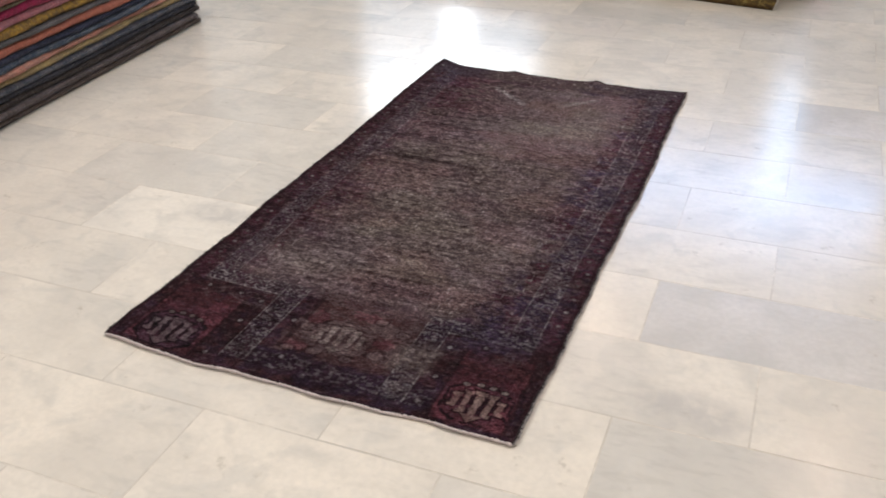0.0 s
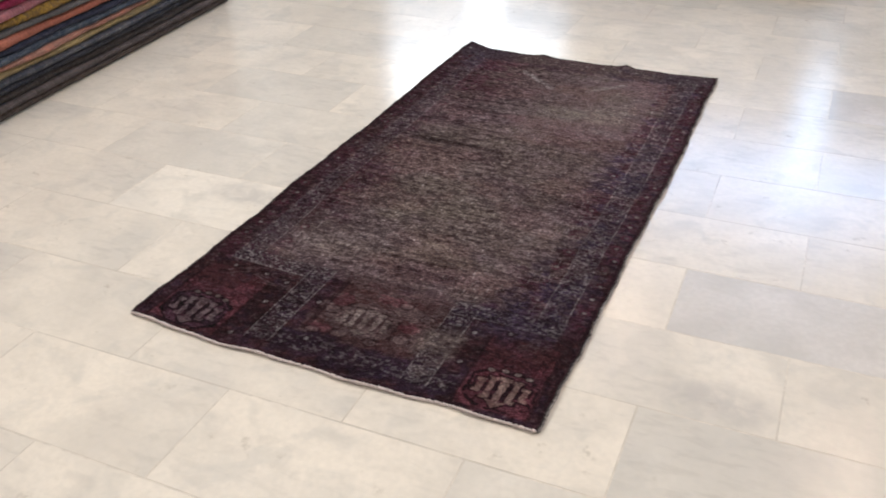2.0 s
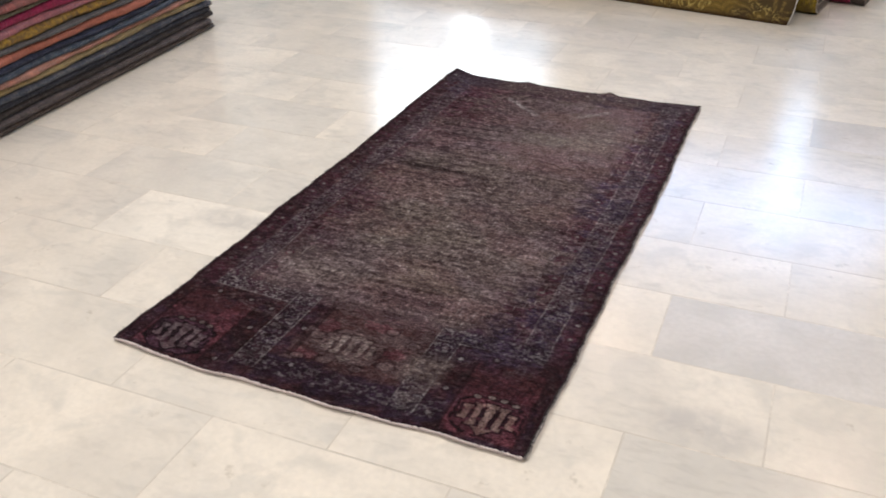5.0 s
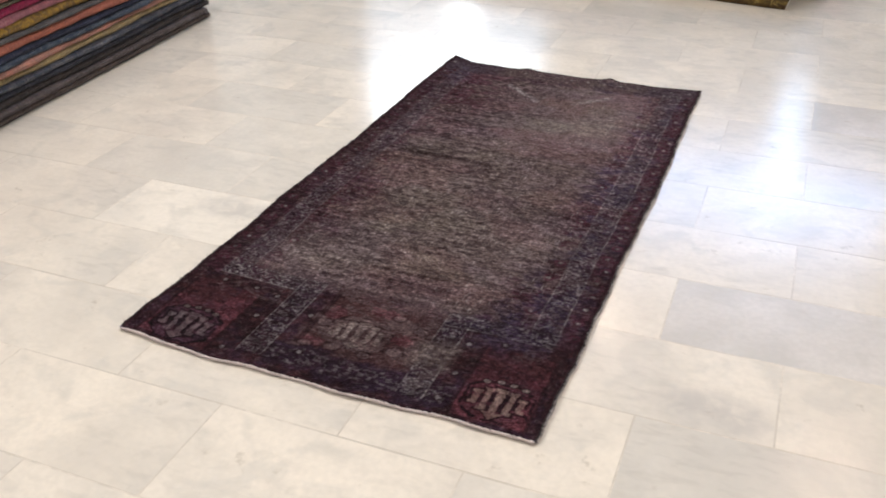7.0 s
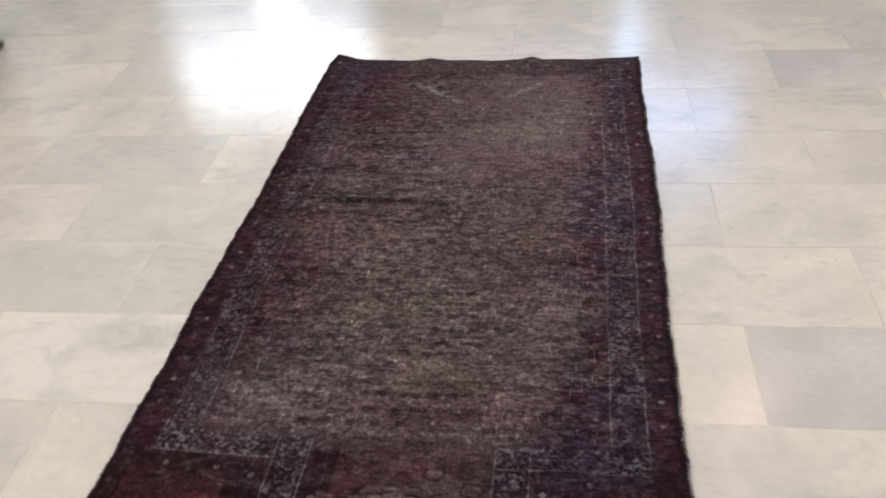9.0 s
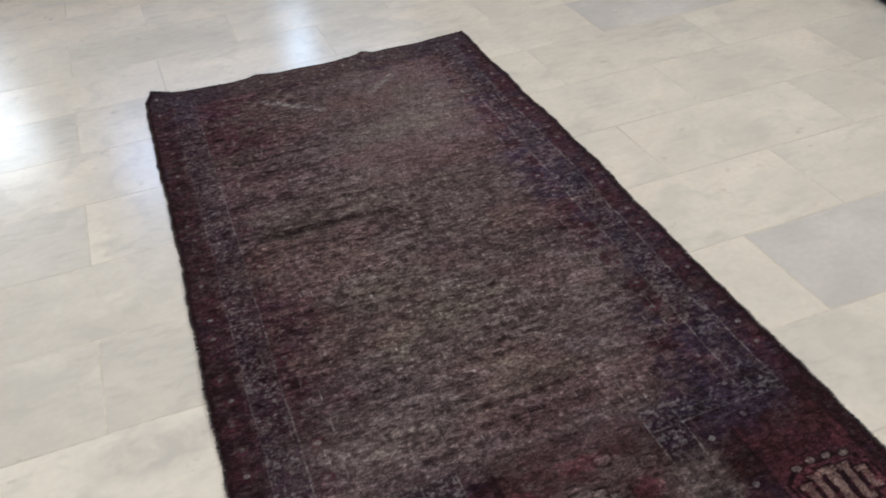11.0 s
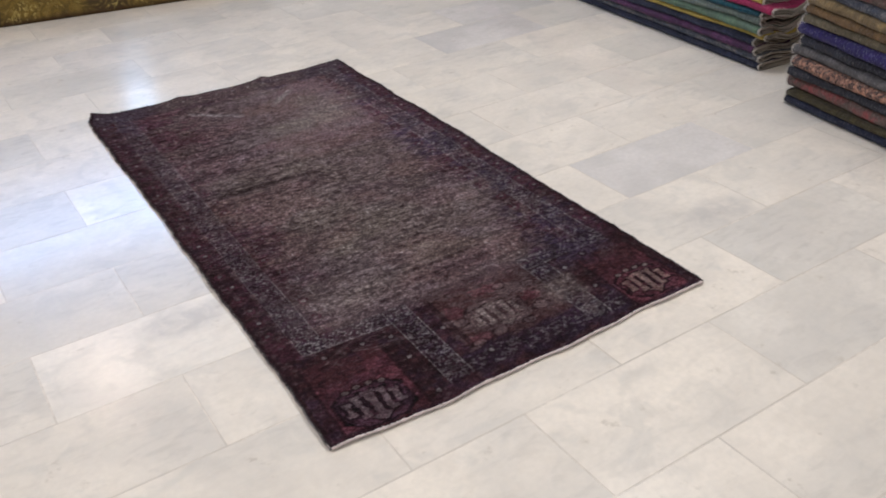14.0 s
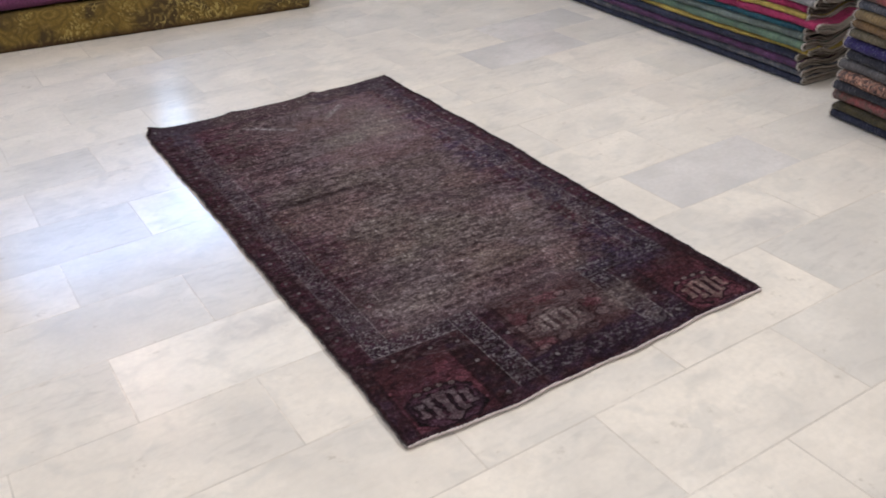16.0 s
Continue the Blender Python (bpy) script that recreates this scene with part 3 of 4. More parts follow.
    out = blend(out, strip * 0.60, NAVY_DEEP)
    out = blend(out, strip * within(yr, 0.040, 0.098, 0.01) * step(0.53, 0.62, cloud(x, y, 0.010, 0.0075, 61)) * 0.17, FLECK)
    # fretted arms and pillars
    for x0, x1, worn_by in ((W0, 0.40, 1.10), (0.772, E0, 1.05)):
        fretted((x > x0) & (x < x1) & (y > 0.328) & (y < 0.386), worn_by)
        line((x > x0) & (x < x1 - 0.07 * (x0 < 0.5)) & (np.abs(y - 0.328) < 0.0021), 0.40)
    for x0, x1, worn_by in ((0.331, 0.400, 0.80), (0.768, 0.834, 0.75)):
        fretted((x > x0) & (x < x1) & (y > 0.040) & (y < 0.35), worn_by)
        for edge in (x0, x1):
            line((np.abs(x - edge) < 0.0020) & (y > 0.045) & (y < 0.38), 0.36)
    out = blend(out, within(x, 0.745, 0.850, 0.03) * within(y, 0.148, 0.255, 0.04) * (0.35 + 0.45 * step(0.38, 0.56, fine)), FIELD_LIGHT)
    out = blend(out, within(x, 0.765, 0.835, 0.02) * within(y, 0.06, 0.20, 0.04) * 0.30 * step(0.40, 0.56, fine), FIELD_LIGHT)
    navy = np.exp(-((x - 0.93) / 0.11) ** 2 - ((y - 0.345) / 0.085) ** 2)
    out = blend(out, navy * 0.55 * step(0.26, 0.46, fine), NAVY_DEEP)
    out = blend(out, navy * 0.40 * step(0.42, 0.58, mottle), (0.040, 0.029, 0.056))
    for cx, cy in ((0.298, 0.185), (0.293, 0.042), (0.225, 0.295), (0.300, 0.282), (0.43, 0.235), (0.482, 0.09), (0.945, 0.298), (0.868, 0.055), (0.872, 0.15), (0.118, 0.295), (0.86, 0.27)):
        d = np.hypot(x - cx, y - cy)
        out = blend(out, (d < 0.0065) * 0.34, FLECK)
        out = blend(out, (d > 0.0080) * (d < 0.0130) * 0.5, DARK)

    # bluish window sheen near the far west corner, painted into the pile colour
    out = blend(out, np.exp(-((x - 0.11) / 0.06) ** 2 - ((y - 2.09) / 0.10) ** 2) * 0.55 * step(0.30, 0.55, fine), (0.062, 0.050, 0.086))
    # worn chevron at the far end
    for (ax, ay), (bx, by) in (((0.362, 2.045), (0.520, 1.912)), ((0.787, 2.046), (0.668, 1.930))):
        t = np.clip(((x - ax) * (bx - ax) + (y - ay) * (by - ay)) / ((bx - ax) ** 2 + (by - ay) ** 2), 0, 1)
        d = np.hypot(x - ax - t * (bx - ax), y - ay - t * (by - ay))
        out = blend(out, (1 - step(0.006, 0.020, d)) * ((0.85 if ax < 0.5 else 0.55) - 0.40 * t) * (0.45 + 0.55 * step(0.38, 0.55, fine)), FLECK)
    # bare warps: short light strokes along the length, some hooked
    strokes = np.zeros(x.shape)
    nv, nu = x.shape
    for _ in range(800):
        px, py = rng.uniform(0.17, 0.96), rng.uniform(0.40, 1.95)
        if rng.random() < 0.35 * (py > 1.2):
            continue
        span, side_span = rng.uniform(0.008, 0.030), rng.uniform(0.005, 0.016)
        strength = rng.uniform(0.14, 0.55)
        i0, i1 = int(py / RL * nv), int((py + span) / RL * nv)
        j0, j1 = int(px / RW * nu), int((px + side_span) / RW * nu)
        strokes[i0:i1 + 1, j0] = strength
        if rng.random() < 0.35:
            strokes[i1, j0:j1] = strength
    out = blend(out, strokes * step(0.30, 0.50, fine), FLECK)
    out = blend(out, ((side < 0.010) | (far < 0.010)) * 0.65, DARK)
    # every knot its own tone
    out = out * np.exp2((tone + 0.55 * (grain - 0.5))[..., None] * np.array((0.92, 1.03, 1.0)))
    out = out * (0.60 + 0.80 * knots)[..., None]
    bare = (rng.random(x.shape) > 0.962) & (fine > 0.5) & (worn > 0.3)
    out = blend(out, bare * 0.34, FLECK)
    return np.clip(out, 0.004, 0.5)


def sheet(name, nu, nv, z_of, u_range=(0, 1), v_range=(0, 1), rim=0.0):
    """A grid over the rug's plan with a skirt down to the floor side."""
    u, v = np.meshgrid(np.linspace(*u_range, nu), np.linspace(*v_range, nv))
    x, y = rug_place(u, v)
    top = np.stack([x, y, z_of(u, v)], -1)
    verts = top.reshape(-1, 3)
    ids = np.arange(nu * nv).reshape(nv, nu)
    faces = np.stack([ids[:-1, :-1], ids[:-1, 1:], ids[1:, 1:], ids[1:, :-1]], -1).reshape(-1, 4)
    loop = np.concatenate([ids[0, :], ids[1:, -1], ids[-1, -2::-1], ids[-2:0:-1, 0]])
    low = verts[loop].copy()
    low[:, 2] -= rim
    base = len(verts) + np.arange(len(loop))
    nxt, base_next = np.roll(loop, -1), np.roll(base, -1)
    skirt = np.stack([loop, base, base_next, nxt], -1)
    mesh = bpy.data.meshes.new(name)
    mesh.from_pydata(np.concatenate([verts, low]).tolist(), [], np.concatenate([faces, skirt]).tolist())
    return mesh, u, v, loop


rug = empty("floor_rug", pose(0, 0, 0), "worn purple-brown overdyed patchwork wool rug lying on marble tiles", "rug")
tuft = np.random.default_rng(5)
pile_mesh, ru, rv, rim_ids = sheet("wool_face", 520, 1050, lambda u, v: 0.0075 + rug_height(u, v) + tuft.normal(0, 0.0005, u.shape), (0.0005, 0.999), rim=0.006)
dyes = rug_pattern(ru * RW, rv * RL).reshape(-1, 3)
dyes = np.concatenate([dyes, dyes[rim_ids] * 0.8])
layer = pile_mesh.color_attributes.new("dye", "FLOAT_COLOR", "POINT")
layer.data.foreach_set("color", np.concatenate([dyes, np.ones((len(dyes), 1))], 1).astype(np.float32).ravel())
pm = Nodes("rug_pile", 0.95)
dye = pm.node("ShaderNodeAttribute")
dye.attribute_name = "dye"
pp = pm.node("ShaderNodeTexCoord").outputs["Object"]
fuzz = pm.noise(pp, 420, 2)
squash = pm.node("ShaderNodeMapping", Vector=pp)
squash.inputs["Scale"].default_value = (0.55, 1.3, 1.0)
speck = pm.noise(squash.outputs[0], 190, 3, 0.3)
tinted = pm.mix(1.0, dye.outputs["Color"], pm.span(speck, 0.30, 0.70, 0.62, 1.26), "MULTIPLY")
pm.put(pm.out, "Base Color", pm.mix(pm.span(fuzz, 0.35, 0.7, 0.0, 0.35), tinted, (0.010, 0.006, 0.007)))
pm.out.inputs["Sheen Weight"].default_value = 0.02
pm.out.inputs["Sheen Roughness"].default_value = 0.5
pm.out.inputs["Specular IOR Level"].default_value = 0.04
pm.bump(fuzz, 0.6, 0.003)
pile_mesh.materials.append(pm.mat)
pile = new("wool_face", pile_mesh)
pile.parent = rug
tagged(pile, "short worn pile with faded patchwork borders")

back_mesh, _, _, _ = sheet("backing", 60, 120, lambda u, v: 0.0045 + rug_height(u, v), (-0.0025, 1.0035), (0.0, 1.0), rim=0.0043)
back_mesh.materials.append(MAT_SIDE)
backing = new("backing", back_mesh)
backing.parent = rug
tagged(backing, "pale cotton backing showing at the edges")


def cord(name, points, radius, material, parent, label="", lumps=0.25, seed=1, sides=7):
    """A lumpy cord along a line of places."""
    bm = bmesh.new()
    rng = random.Random(seed)
    rings = []
    for i, p in enumerate(points):
        a, b = points[max(i - 1, 0)], points[min(i + 1, len(points) - 1)]
        d = (b - a).normalized()
        s = d.cross(Vector((0, 0, 1)))
        s = s.normalized() if s.length > 1e-4 else Vector((1, 0, 0))
        up = s.cross(d)
        r = radius * (1 + lumps * rng.uniform(-1, 1))
        rings.append([bm.verts.new(p + r * (math.cos(k * math.tau / sides) * s + math.sin(k * math.tau / sides) * up)) for k in range(sides)])
    for q, w in zip(rings, rings[1:]):
        for k in range(sides):
            bm.faces.new((q[k], q[(k + 1) % sides], w[(k + 1) % sides], w[k]))
    bm.faces.new(rings[0][::-1])
    bm.faces.new(rings[-1])
    bmesh.ops.recalc_face_normals(bm, faces=bm.faces)
    return part(name, bm, material, parent, label, smooth=True)


def rug_point(u, v, dz=0.0):
    x, y = rug_place(np.array(u), np.array(v))
    return Vector((float(x), float(y), float(rug_height(np.array(u), np.array(v))) + dz))


cord("end_cord", [rug_point(i / 520, -0.0014, 0.0050) for i in range(521)], 0.0033, MAT_CORD, rug, "pale cotton end binding", 0.60, 3)
cord("side_cord", [rug_point(1.0040, i / 640, 0.0045) for i in range(641)], 0.0026, MAT_SIDE, rug, "greyish worn side cord", 0.45, 4)
cord("side_cord", [rug_point(-0.0030, i / 640, 0.0045) for i in range(641)], 0.0018, MAT_SIDE, rug, "greyish worn side cord", 0.35, 5)

# loose tufts along the far end
bm = bmesh.new()
rng = random.Random(9)
for i in range(420):
    u = rng.random()
    if rng.random() > 0.35 + 0.65 * (abs(u - 0.34) < 0.06 or abs(u - 0.66) < 0.03 or u < 0.08):
        continue
    p, a = rug_point(u, 1.0, 0.004), rng.uniform(-0.9, 0.9)
    reach, w = rng.uniform(0.004, 0.014), 0.0012
    tip = p + Vector((math.sin(a) * reach, math.cos(a) * reach, rng.uniform(0.0, 0.008)))
    s = Vector((math.cos(a), -math.sin(a), 0)) * w
    q = [bm.verts.new(c) for c in (p - s, p + s, p + Vector((0, 0, 0.003)), tip)]
    for f in ((0, 1, 3), (1, 2, 3), (2, 0, 3), (0, 2, 1)):
        bm.faces.new([q[k] for k in f])
tagged(part("end_fringe", bm, W_TUFT, rug, "loose dark wool tufts"), kind="stuff")
bm = bmesh.new()
for i in range(4200):
    side_u, v = rng.choice((0.001, 0.999)), rng.random()
    p = rug_point(side_u, v, 0.007)
    out_x = (1 if side_u > 0.5 else -1) * rng.uniform(0.001, 0.0105)
    tip = p + Vector((out_x, rng.uniform(-0.008, 0.008), rng.uniform(-0.004, 0.003)))
    q = [bm.verts.new(c) for c in (p - Vector((0, 0.0014, 0)), p + Vector((0, 0.0014, 0)), p + Vector((0, 0, 0.0025)), tip)]
    for f in ((0, 1, 3), (1, 2, 3), (2, 0, 3), (0, 2, 1)):
        bm.faces.new([q[k] for k in f])
tagged(part("side_fringe", bm, W_TUFT, rug, "short dark wool tufts along the sides"), kind="stuff")

# pale warp ends that have worked loose along the binding and the sides
bm = bmesh.new()
for i in range(3600):
    where, s = rng.choice(("near", "near", "west", "east")), rng.random()
    u, v = {"near": (s, -0.001), "west": (-0.002, s), "east": (1.003, s)}[where]
    p = rug_point(u, v, rng.uniform(0.002, 0.006))
    reach = rng.uniform(0.001, 0.0085)
    along = rng.uniform(-0.004, 0.004)
    tip = p + Vector({"near": (along, -reach, 0), "west": (-reach, along, 0), "east": (reach, along, 0)}[where]) + Vector((0, 0, rng.uniform(-0.002, 0.002)))
    side_way = Vector((0.0010, 0, 0)) if where == "near" else Vector((0, 0.0010, 0))
    q = [bm.verts.new(c) for c in (p - side_way, p + side_way, p + Vector((0, 0, 0.0016)), tip)]
    for f in ((0, 1, 3), (1, 2, 3), (2, 0, 3), (0, 2, 1)):
        bm.faces.new([q[k] for k in f])
tagged(part("warp_fringe", bm, MAT_CORD, rug, "short pale frayed warp ends"), kind="stuff")

# ---------------------------------------------------------------- folded rugs in stacks


def folded_rug(m, length, depth, thick, colour_mat, label, group, seed, bound_start=False, bound_end=False, tan=None, sway=0.0, calm=1.0, ripple=0.0, phase=0.0):
    """A rug folded over a rounded front edge: a U-shaped sheet whose fold lies on local x = 0, running along +y, its depth towards +x."""
    rng = random.Random(seed)
    ob = empty("folded_rug", m, label, "rug", group)
    ply = min(0.0085, thick * 0.30)
    segs = max(10, int(length / 0.03))
    ph = [rng.uniform(0, 6.28) for _ in range(6)]
    amp = rng.uniform(0.5, 1.0)

    def lift_at(y):
        return sway * (0.011 * math.sin(y * 3.1 + 0.8) + 0.006 * math.sin(y * 7.3))

    def ripple_at(x, y):
        reach = y if bound_start else length - y
        return ripple * math.exp(-reach / 0.10) * math.sin(x * 23 + phase) * min(1.0, max(0.0, (x - thick) / 0.06))

    def centre(k, t, y):
        """Section of the fold at y: t runs from the lower ply's back round the front to the upper ply's back."""
        wave_x = 0.009 * amp * math.sin(y * 5 + ph[0]) + 0.005 * math.sin(y * 13 + ph[1]) + 0.0025 * math.sin(y * 37 + ph[4])
        wave_z = 0.0025 * math.sin(y * 6 + ph[2]) + 0.0018 * math.sin(y * 17 + ph[3]) + 0.0012 * math.sin(y * 41 + ph[5])
        wave_x, wave_z = wave_x * calm, wave_z * calm * 0.65
        lift = lift_at(y)
        r = thick / 2
        if t < 0.3:
            p = (depth - (depth - r) * t / 0.3, -1.0)
        elif t > 0.7:
            p = (r + (depth - r) * (t - 0.7) / 0.3, 1.0)
        else:
            a = -math.pi / 2 - (t - 0.3) / 0.4 * math.pi
            p = (r + r * 1.15 * math.cos(a), math.sin(a))
        z = r * (1 + p[1] * k)
        return p[0] + wave_x, z + wave_z * (p[1] + 1) / 2 + lift + ripple_at(p[0], y)

    ts = [0.3 * i / 14 for i in range(14)] + [0.3 + 0.4 * i / 10 for i in range(11)] + [0.7 + 0.3 * i / 14 for i in range(1, 15)]

    def shell(off):
        bm = bmesh.new()
        rows = []
        for i in range(segs + 1):
            y = length * i / segs
            row = []
            for t in ts:
                x, z = centre(1.0, t, y)
                cx, cz = max(x, thick / 2), thick / 2 + lift_at(y)
                dx, dz = thick / 2 - min(x, thick / 2), z - cz
                n = math.hypot(dx, dz) or 1
                row.append(bm.verts.new((x + off * dx / n, y, z - off * dz / n)))
            rows.append(row)
        for q, w in zip(rows, rows[1:]):
            for k in range(len(ts) - 1):
                bm.faces.new((q[k], q[k + 1], w[k + 1], w[k]))
        return bm, rows

    bm, rows = shell(0.0)
    inner = []
    for i, row in enumerate(rows):
        y = length * i / segs
        line = []
        for v, t in zip(row, ts):
            x, z = v.co.x, v.co.z
            cz = thick / 2 + lift_at(y)
            if 0.3 <= t <= 0.7:
                dx, dz = x - thick / 2, z - cz
                n = math.hypot(dx, dz) or 1
                line.append(bm.verts.new((x - dx / n * ply, y, z - dz / n * ply)))
            else:
                line.append(bm.verts.new((x, y, z + (ply if t < 0.5 else -ply))))
        inner.append(line)
    for q, w in zip(inner, inner[1:]):
        for k in range(len(ts) - 1):
            f = bm.faces.new((w[k], w[k + 1], q[k + 1], q[k]))
            f.material_index = 1
    for row, line in ((rows[0], inner[0]), (rows[-1], inner[-1])):
        for k in range(len(ts) - 1):
            f = bm.faces.new((row[k], row[k + 1], line[k + 1], line[k]))
            f.material_index = 1
    for k in (0, -1):
        for i in range(segs):
            f = bm.faces.new((rows[i][k], rows[i + 1][k], inner[i + 1][k], inner[i][k]))
            f.material_index = 1
    bmesh.ops.recalc_face_normals(bm, faces=bm.faces)
    part("wool_face", bm, [colour_mat, MAT_HOLLOW], ob, smooth=True)
    for on, y, sgn in ((bound_start, 0.0, -1), (bound_end, length, 1)):
        if not on:
            continue
        pts = []
        for i in range(46):
            t = 0.16 + 0.68 * i / 45
            x, z = centre(1.0, t, y)
            cz = thick / 2 + lift_at(y)
            if 0.3 <= t <= 0.7:
                dx, dz = x - thick / 2, z - cz
                n = math.hypot(dx, dz) or 1
                x, z = x - dx / n * ply * 0.5, z - dz / n * ply * 0.5
            else:
                z += ply * 0.5 if t < 0.5 else -ply * 0.5
            pts.append(Vector((x, y + sgn * 0.003, z)))
        cord("binding", pts, ply * 0.5, tan or MAT_TAN, ob, "tan woven end binding", 0.3, seed + 3, 6)
        # the inner fold of the sheet shows as a second loop
        inner_pts = []
        for p in pts[4:-4]:
            inner_pts.append(Vector((p.x + 0.020 + 0.004 * math.sin(seed + p.z * 200), p.y - sgn * 0.004, thick / 2 + lift_at(y) + ripple_at(p.x, y) + (p.z - thick / 2 - lift_at(y) - ripple_at(p.x, y)) * (0.50 + 0.12 * math.sin(seed * 2.3)))))
        cord("inner_fold", inner_pts, ply * 0.42, tan or MAT_TAN, ob, "tan edge of the inner fold", 0.3, seed + 5, 6)
        # frayed warp ends round the fold
        bm = bmesh.new()
        for _ in range(150):
            t = rng.uniform(0.26, 0.74) if rng.random() < 0.75 else rng.uniform(0.1, 0.9)
            x, z = centre(1.0, t, y)
            p = Vector((x + rng.uniform(-0.002, 0.006), y + sgn * rng.uniform(-0.004, 0.003), z))
            tip = p + Vector((rng.uniform(-0.008, 0.004), sgn * rng.uniform(0.001, 0.011), rng.uniform(-0.008, 0.004)))
            w = rng.uniform(0.0006, 0.0014)
            q = [bm.verts.new(c) for c in (p + Vector((w, 0, 0)), p - Vector((w, 0, 0)), p + Vector((0, 0, 1.6 * w)), tip)]
            for f in ((0, 1, 3), (1, 2, 3), (2, 0, 3), (0, 2, 1)):
                bm.faces.new([q[k] for k in f])
        tagged(part("end_fringe", bm, MAT_FRINGE, ob, "frayed pale warp ends"), kind="stuff")
    return ob


def stack(origin, turn, rugs, length, depth, group, start_bound, end_bound, seed, gap=0.0, squeeze=1.0, recede=0.0, loose=0.022, ripple=0.0, slip=0.035):
    """Rugs one upon another. rugs: rows of thickness, material, label."""
    rng = random.Random(seed)
    z = 0.002
    for i, (thick, mat, label) in enumerate(rugs):
        shift, slide = rng.uniform(-loose, loose), rng.uniform(-slip, slip)
        thick *= squeeze
        if i == 0:
            shift = slide = 0.0
        slide += recede * i * i + 0.004 * rng.uniform(-1, 1)
        m = Matrix.Translation((*origin, z)) @ pose(0, 0, 0, 0, 0, turn) @ Matrix.Translation((shift, slide, 0))
        folded_rug(m, length, depth, thick, mat, label, group, seed * 50 + i, bound_start=start_bound, bound_end=bool(end_bound), sway=z / 0.5, calm=min(1.0, 0.25 + z * 4), ripple=ripple * min(1.0, z / 0.08), phase=z * 9)
        z += thick + gap + 0.0012


def dyed(name, colour, second=None, amount=0.15, flecks=(0.45, 0.42, 0.40), pattern=9.0):
    second = tuple(v * 1.2 for v in second) if second else tuple(v * 0.70 for v in colour)
    colour = tuple(v * 1.10 for v in colour)
    return wool("wool_" + name, colour, second, flecks, amount * 0.6, pattern)


W = {
    "umber": dyed("umber", (0.115, 0.088, 0.078), amount=0.10),
    "plum_grey": dyed("plum_grey", (0.125, 0.100, 0.100), amount=0.15),
    "soot": dyed("soot", (0.062, 0.050, 0.048), amount=0.10),
    "charcoal": dyed("charcoal", (0.042, 0.042, 0.056), amount=0.20),
    "slate": dyed("slate", (0.14, 0.135, 0.150), (0.05, 0.055, 0.075), 0.3),
    "olive_tan": dyed("olive_tan", (0.40, 0.30, 0.14), (0.24, 0.18, 0.10), 0.2),
    "salmon_pale": dyed("salmon_pale", (0.46, 0.20, 0.15), (0.30, 0.16, 0.13), 0.2),
    "blue_grey": dyed("blue_grey", (0.085, 0.105, 0.135), (0.035, 0.045, 0.07), 0.45),
    "navy": dyed("navy", (0.036, 0.040, 0.072), amount=0.12),
    "salmon": dyed("salmon", (0.45, 0.155, 0.105), (0.34, 0.12, 0.085), 0.06),
    "grey": dyed("grey", (0.13, 0.12, 0.125), amount=0.2),
    "mustard": dyed("mustard", (0.42, 0.25, 0.045), (0.14, 0.085, 0.035), 0.1, pattern=22),
    "rose": dyed("rose", (0.43, 0.155, 0.175), (0.28, 0.12, 0.14), 0.2),
    "crimson": dyed("crimson", (0.33, 0.024, 0.085), (0.20, 0.020, 0.055), 0.1),
    "olive_grey": dyed("olive_grey", (0.15, 0.125, 0.085), amount=0.2),
    "brick": dyed("brick", (0.40, 0.13, 0.12), (0.20, 0.085, 0.08), 0.2),
    "purple": dyed("purple", (0.105, 0.040, 0.105), (0.055, 0.026, 0.06), 0.08),
    "yellow": dyed("yellow", (0.46, 0.35, 0.085), (0.30, 0.22, 0.06), 0.08),
    "green": dyed("green", (0.130, 0.205, 0.135), (0.09, 0.13, 0.10), 0.15),
    "grey_green": dyed("grey_green", (0.170, 0.205, 0.185), (0.11, 0.135, 0.13), 0.2),
    "teal": dyed("teal", (0.018, 0.080, 0.105), (0.012, 0.045, 0.07), 0.1),
    "magenta": dyed("magenta", (0.34, 0.035, 0.105), (0.22, 0.022, 0.07), 0.05),
    "royal": dyed("royal", (0.042, 0.032, 0.135), (0.026, 0.022, 0.080), 0.22, (0.55, 0.55, 0.65)),
    "olive": dyed("olive", (0.078, 0.062, 0.030), (0.045, 0.038, 0.024), 0.1),
    "wine_grey": dyed("wine_grey", (0.27, 0.075, 0.078), (0.095, 0.075, 0.066), 0.2, pattern=6),
    "floral": dyed("floral", (0.44, 0.23, 0.16), (0.035, 0.028, 0.034), 0.45, (0.55, 0.42, 0.33), 42),
    "gold_brown": dyed("gold_brown", (0.23, 0.14, 0.065), (0.11, 0.07, 0.04), 0.15),
    "gold_tan": dyed("gold_tan", (0.27, 0.19, 0.095), (0.13, 0.095, 0.055), 0.15),
    "silver": dyed("silver", (0.30, 0.29, 0.30), (0.17, 0.17, 0.18), 0.2),
}


def rows_of(text):
    """Lines of: thickness, wool, label words."""
    made = []
    for row in text.strip().splitlines():
        thick, key, label = row.split(None, 2)
        made.append((float(thick), W[key], label))
    return made


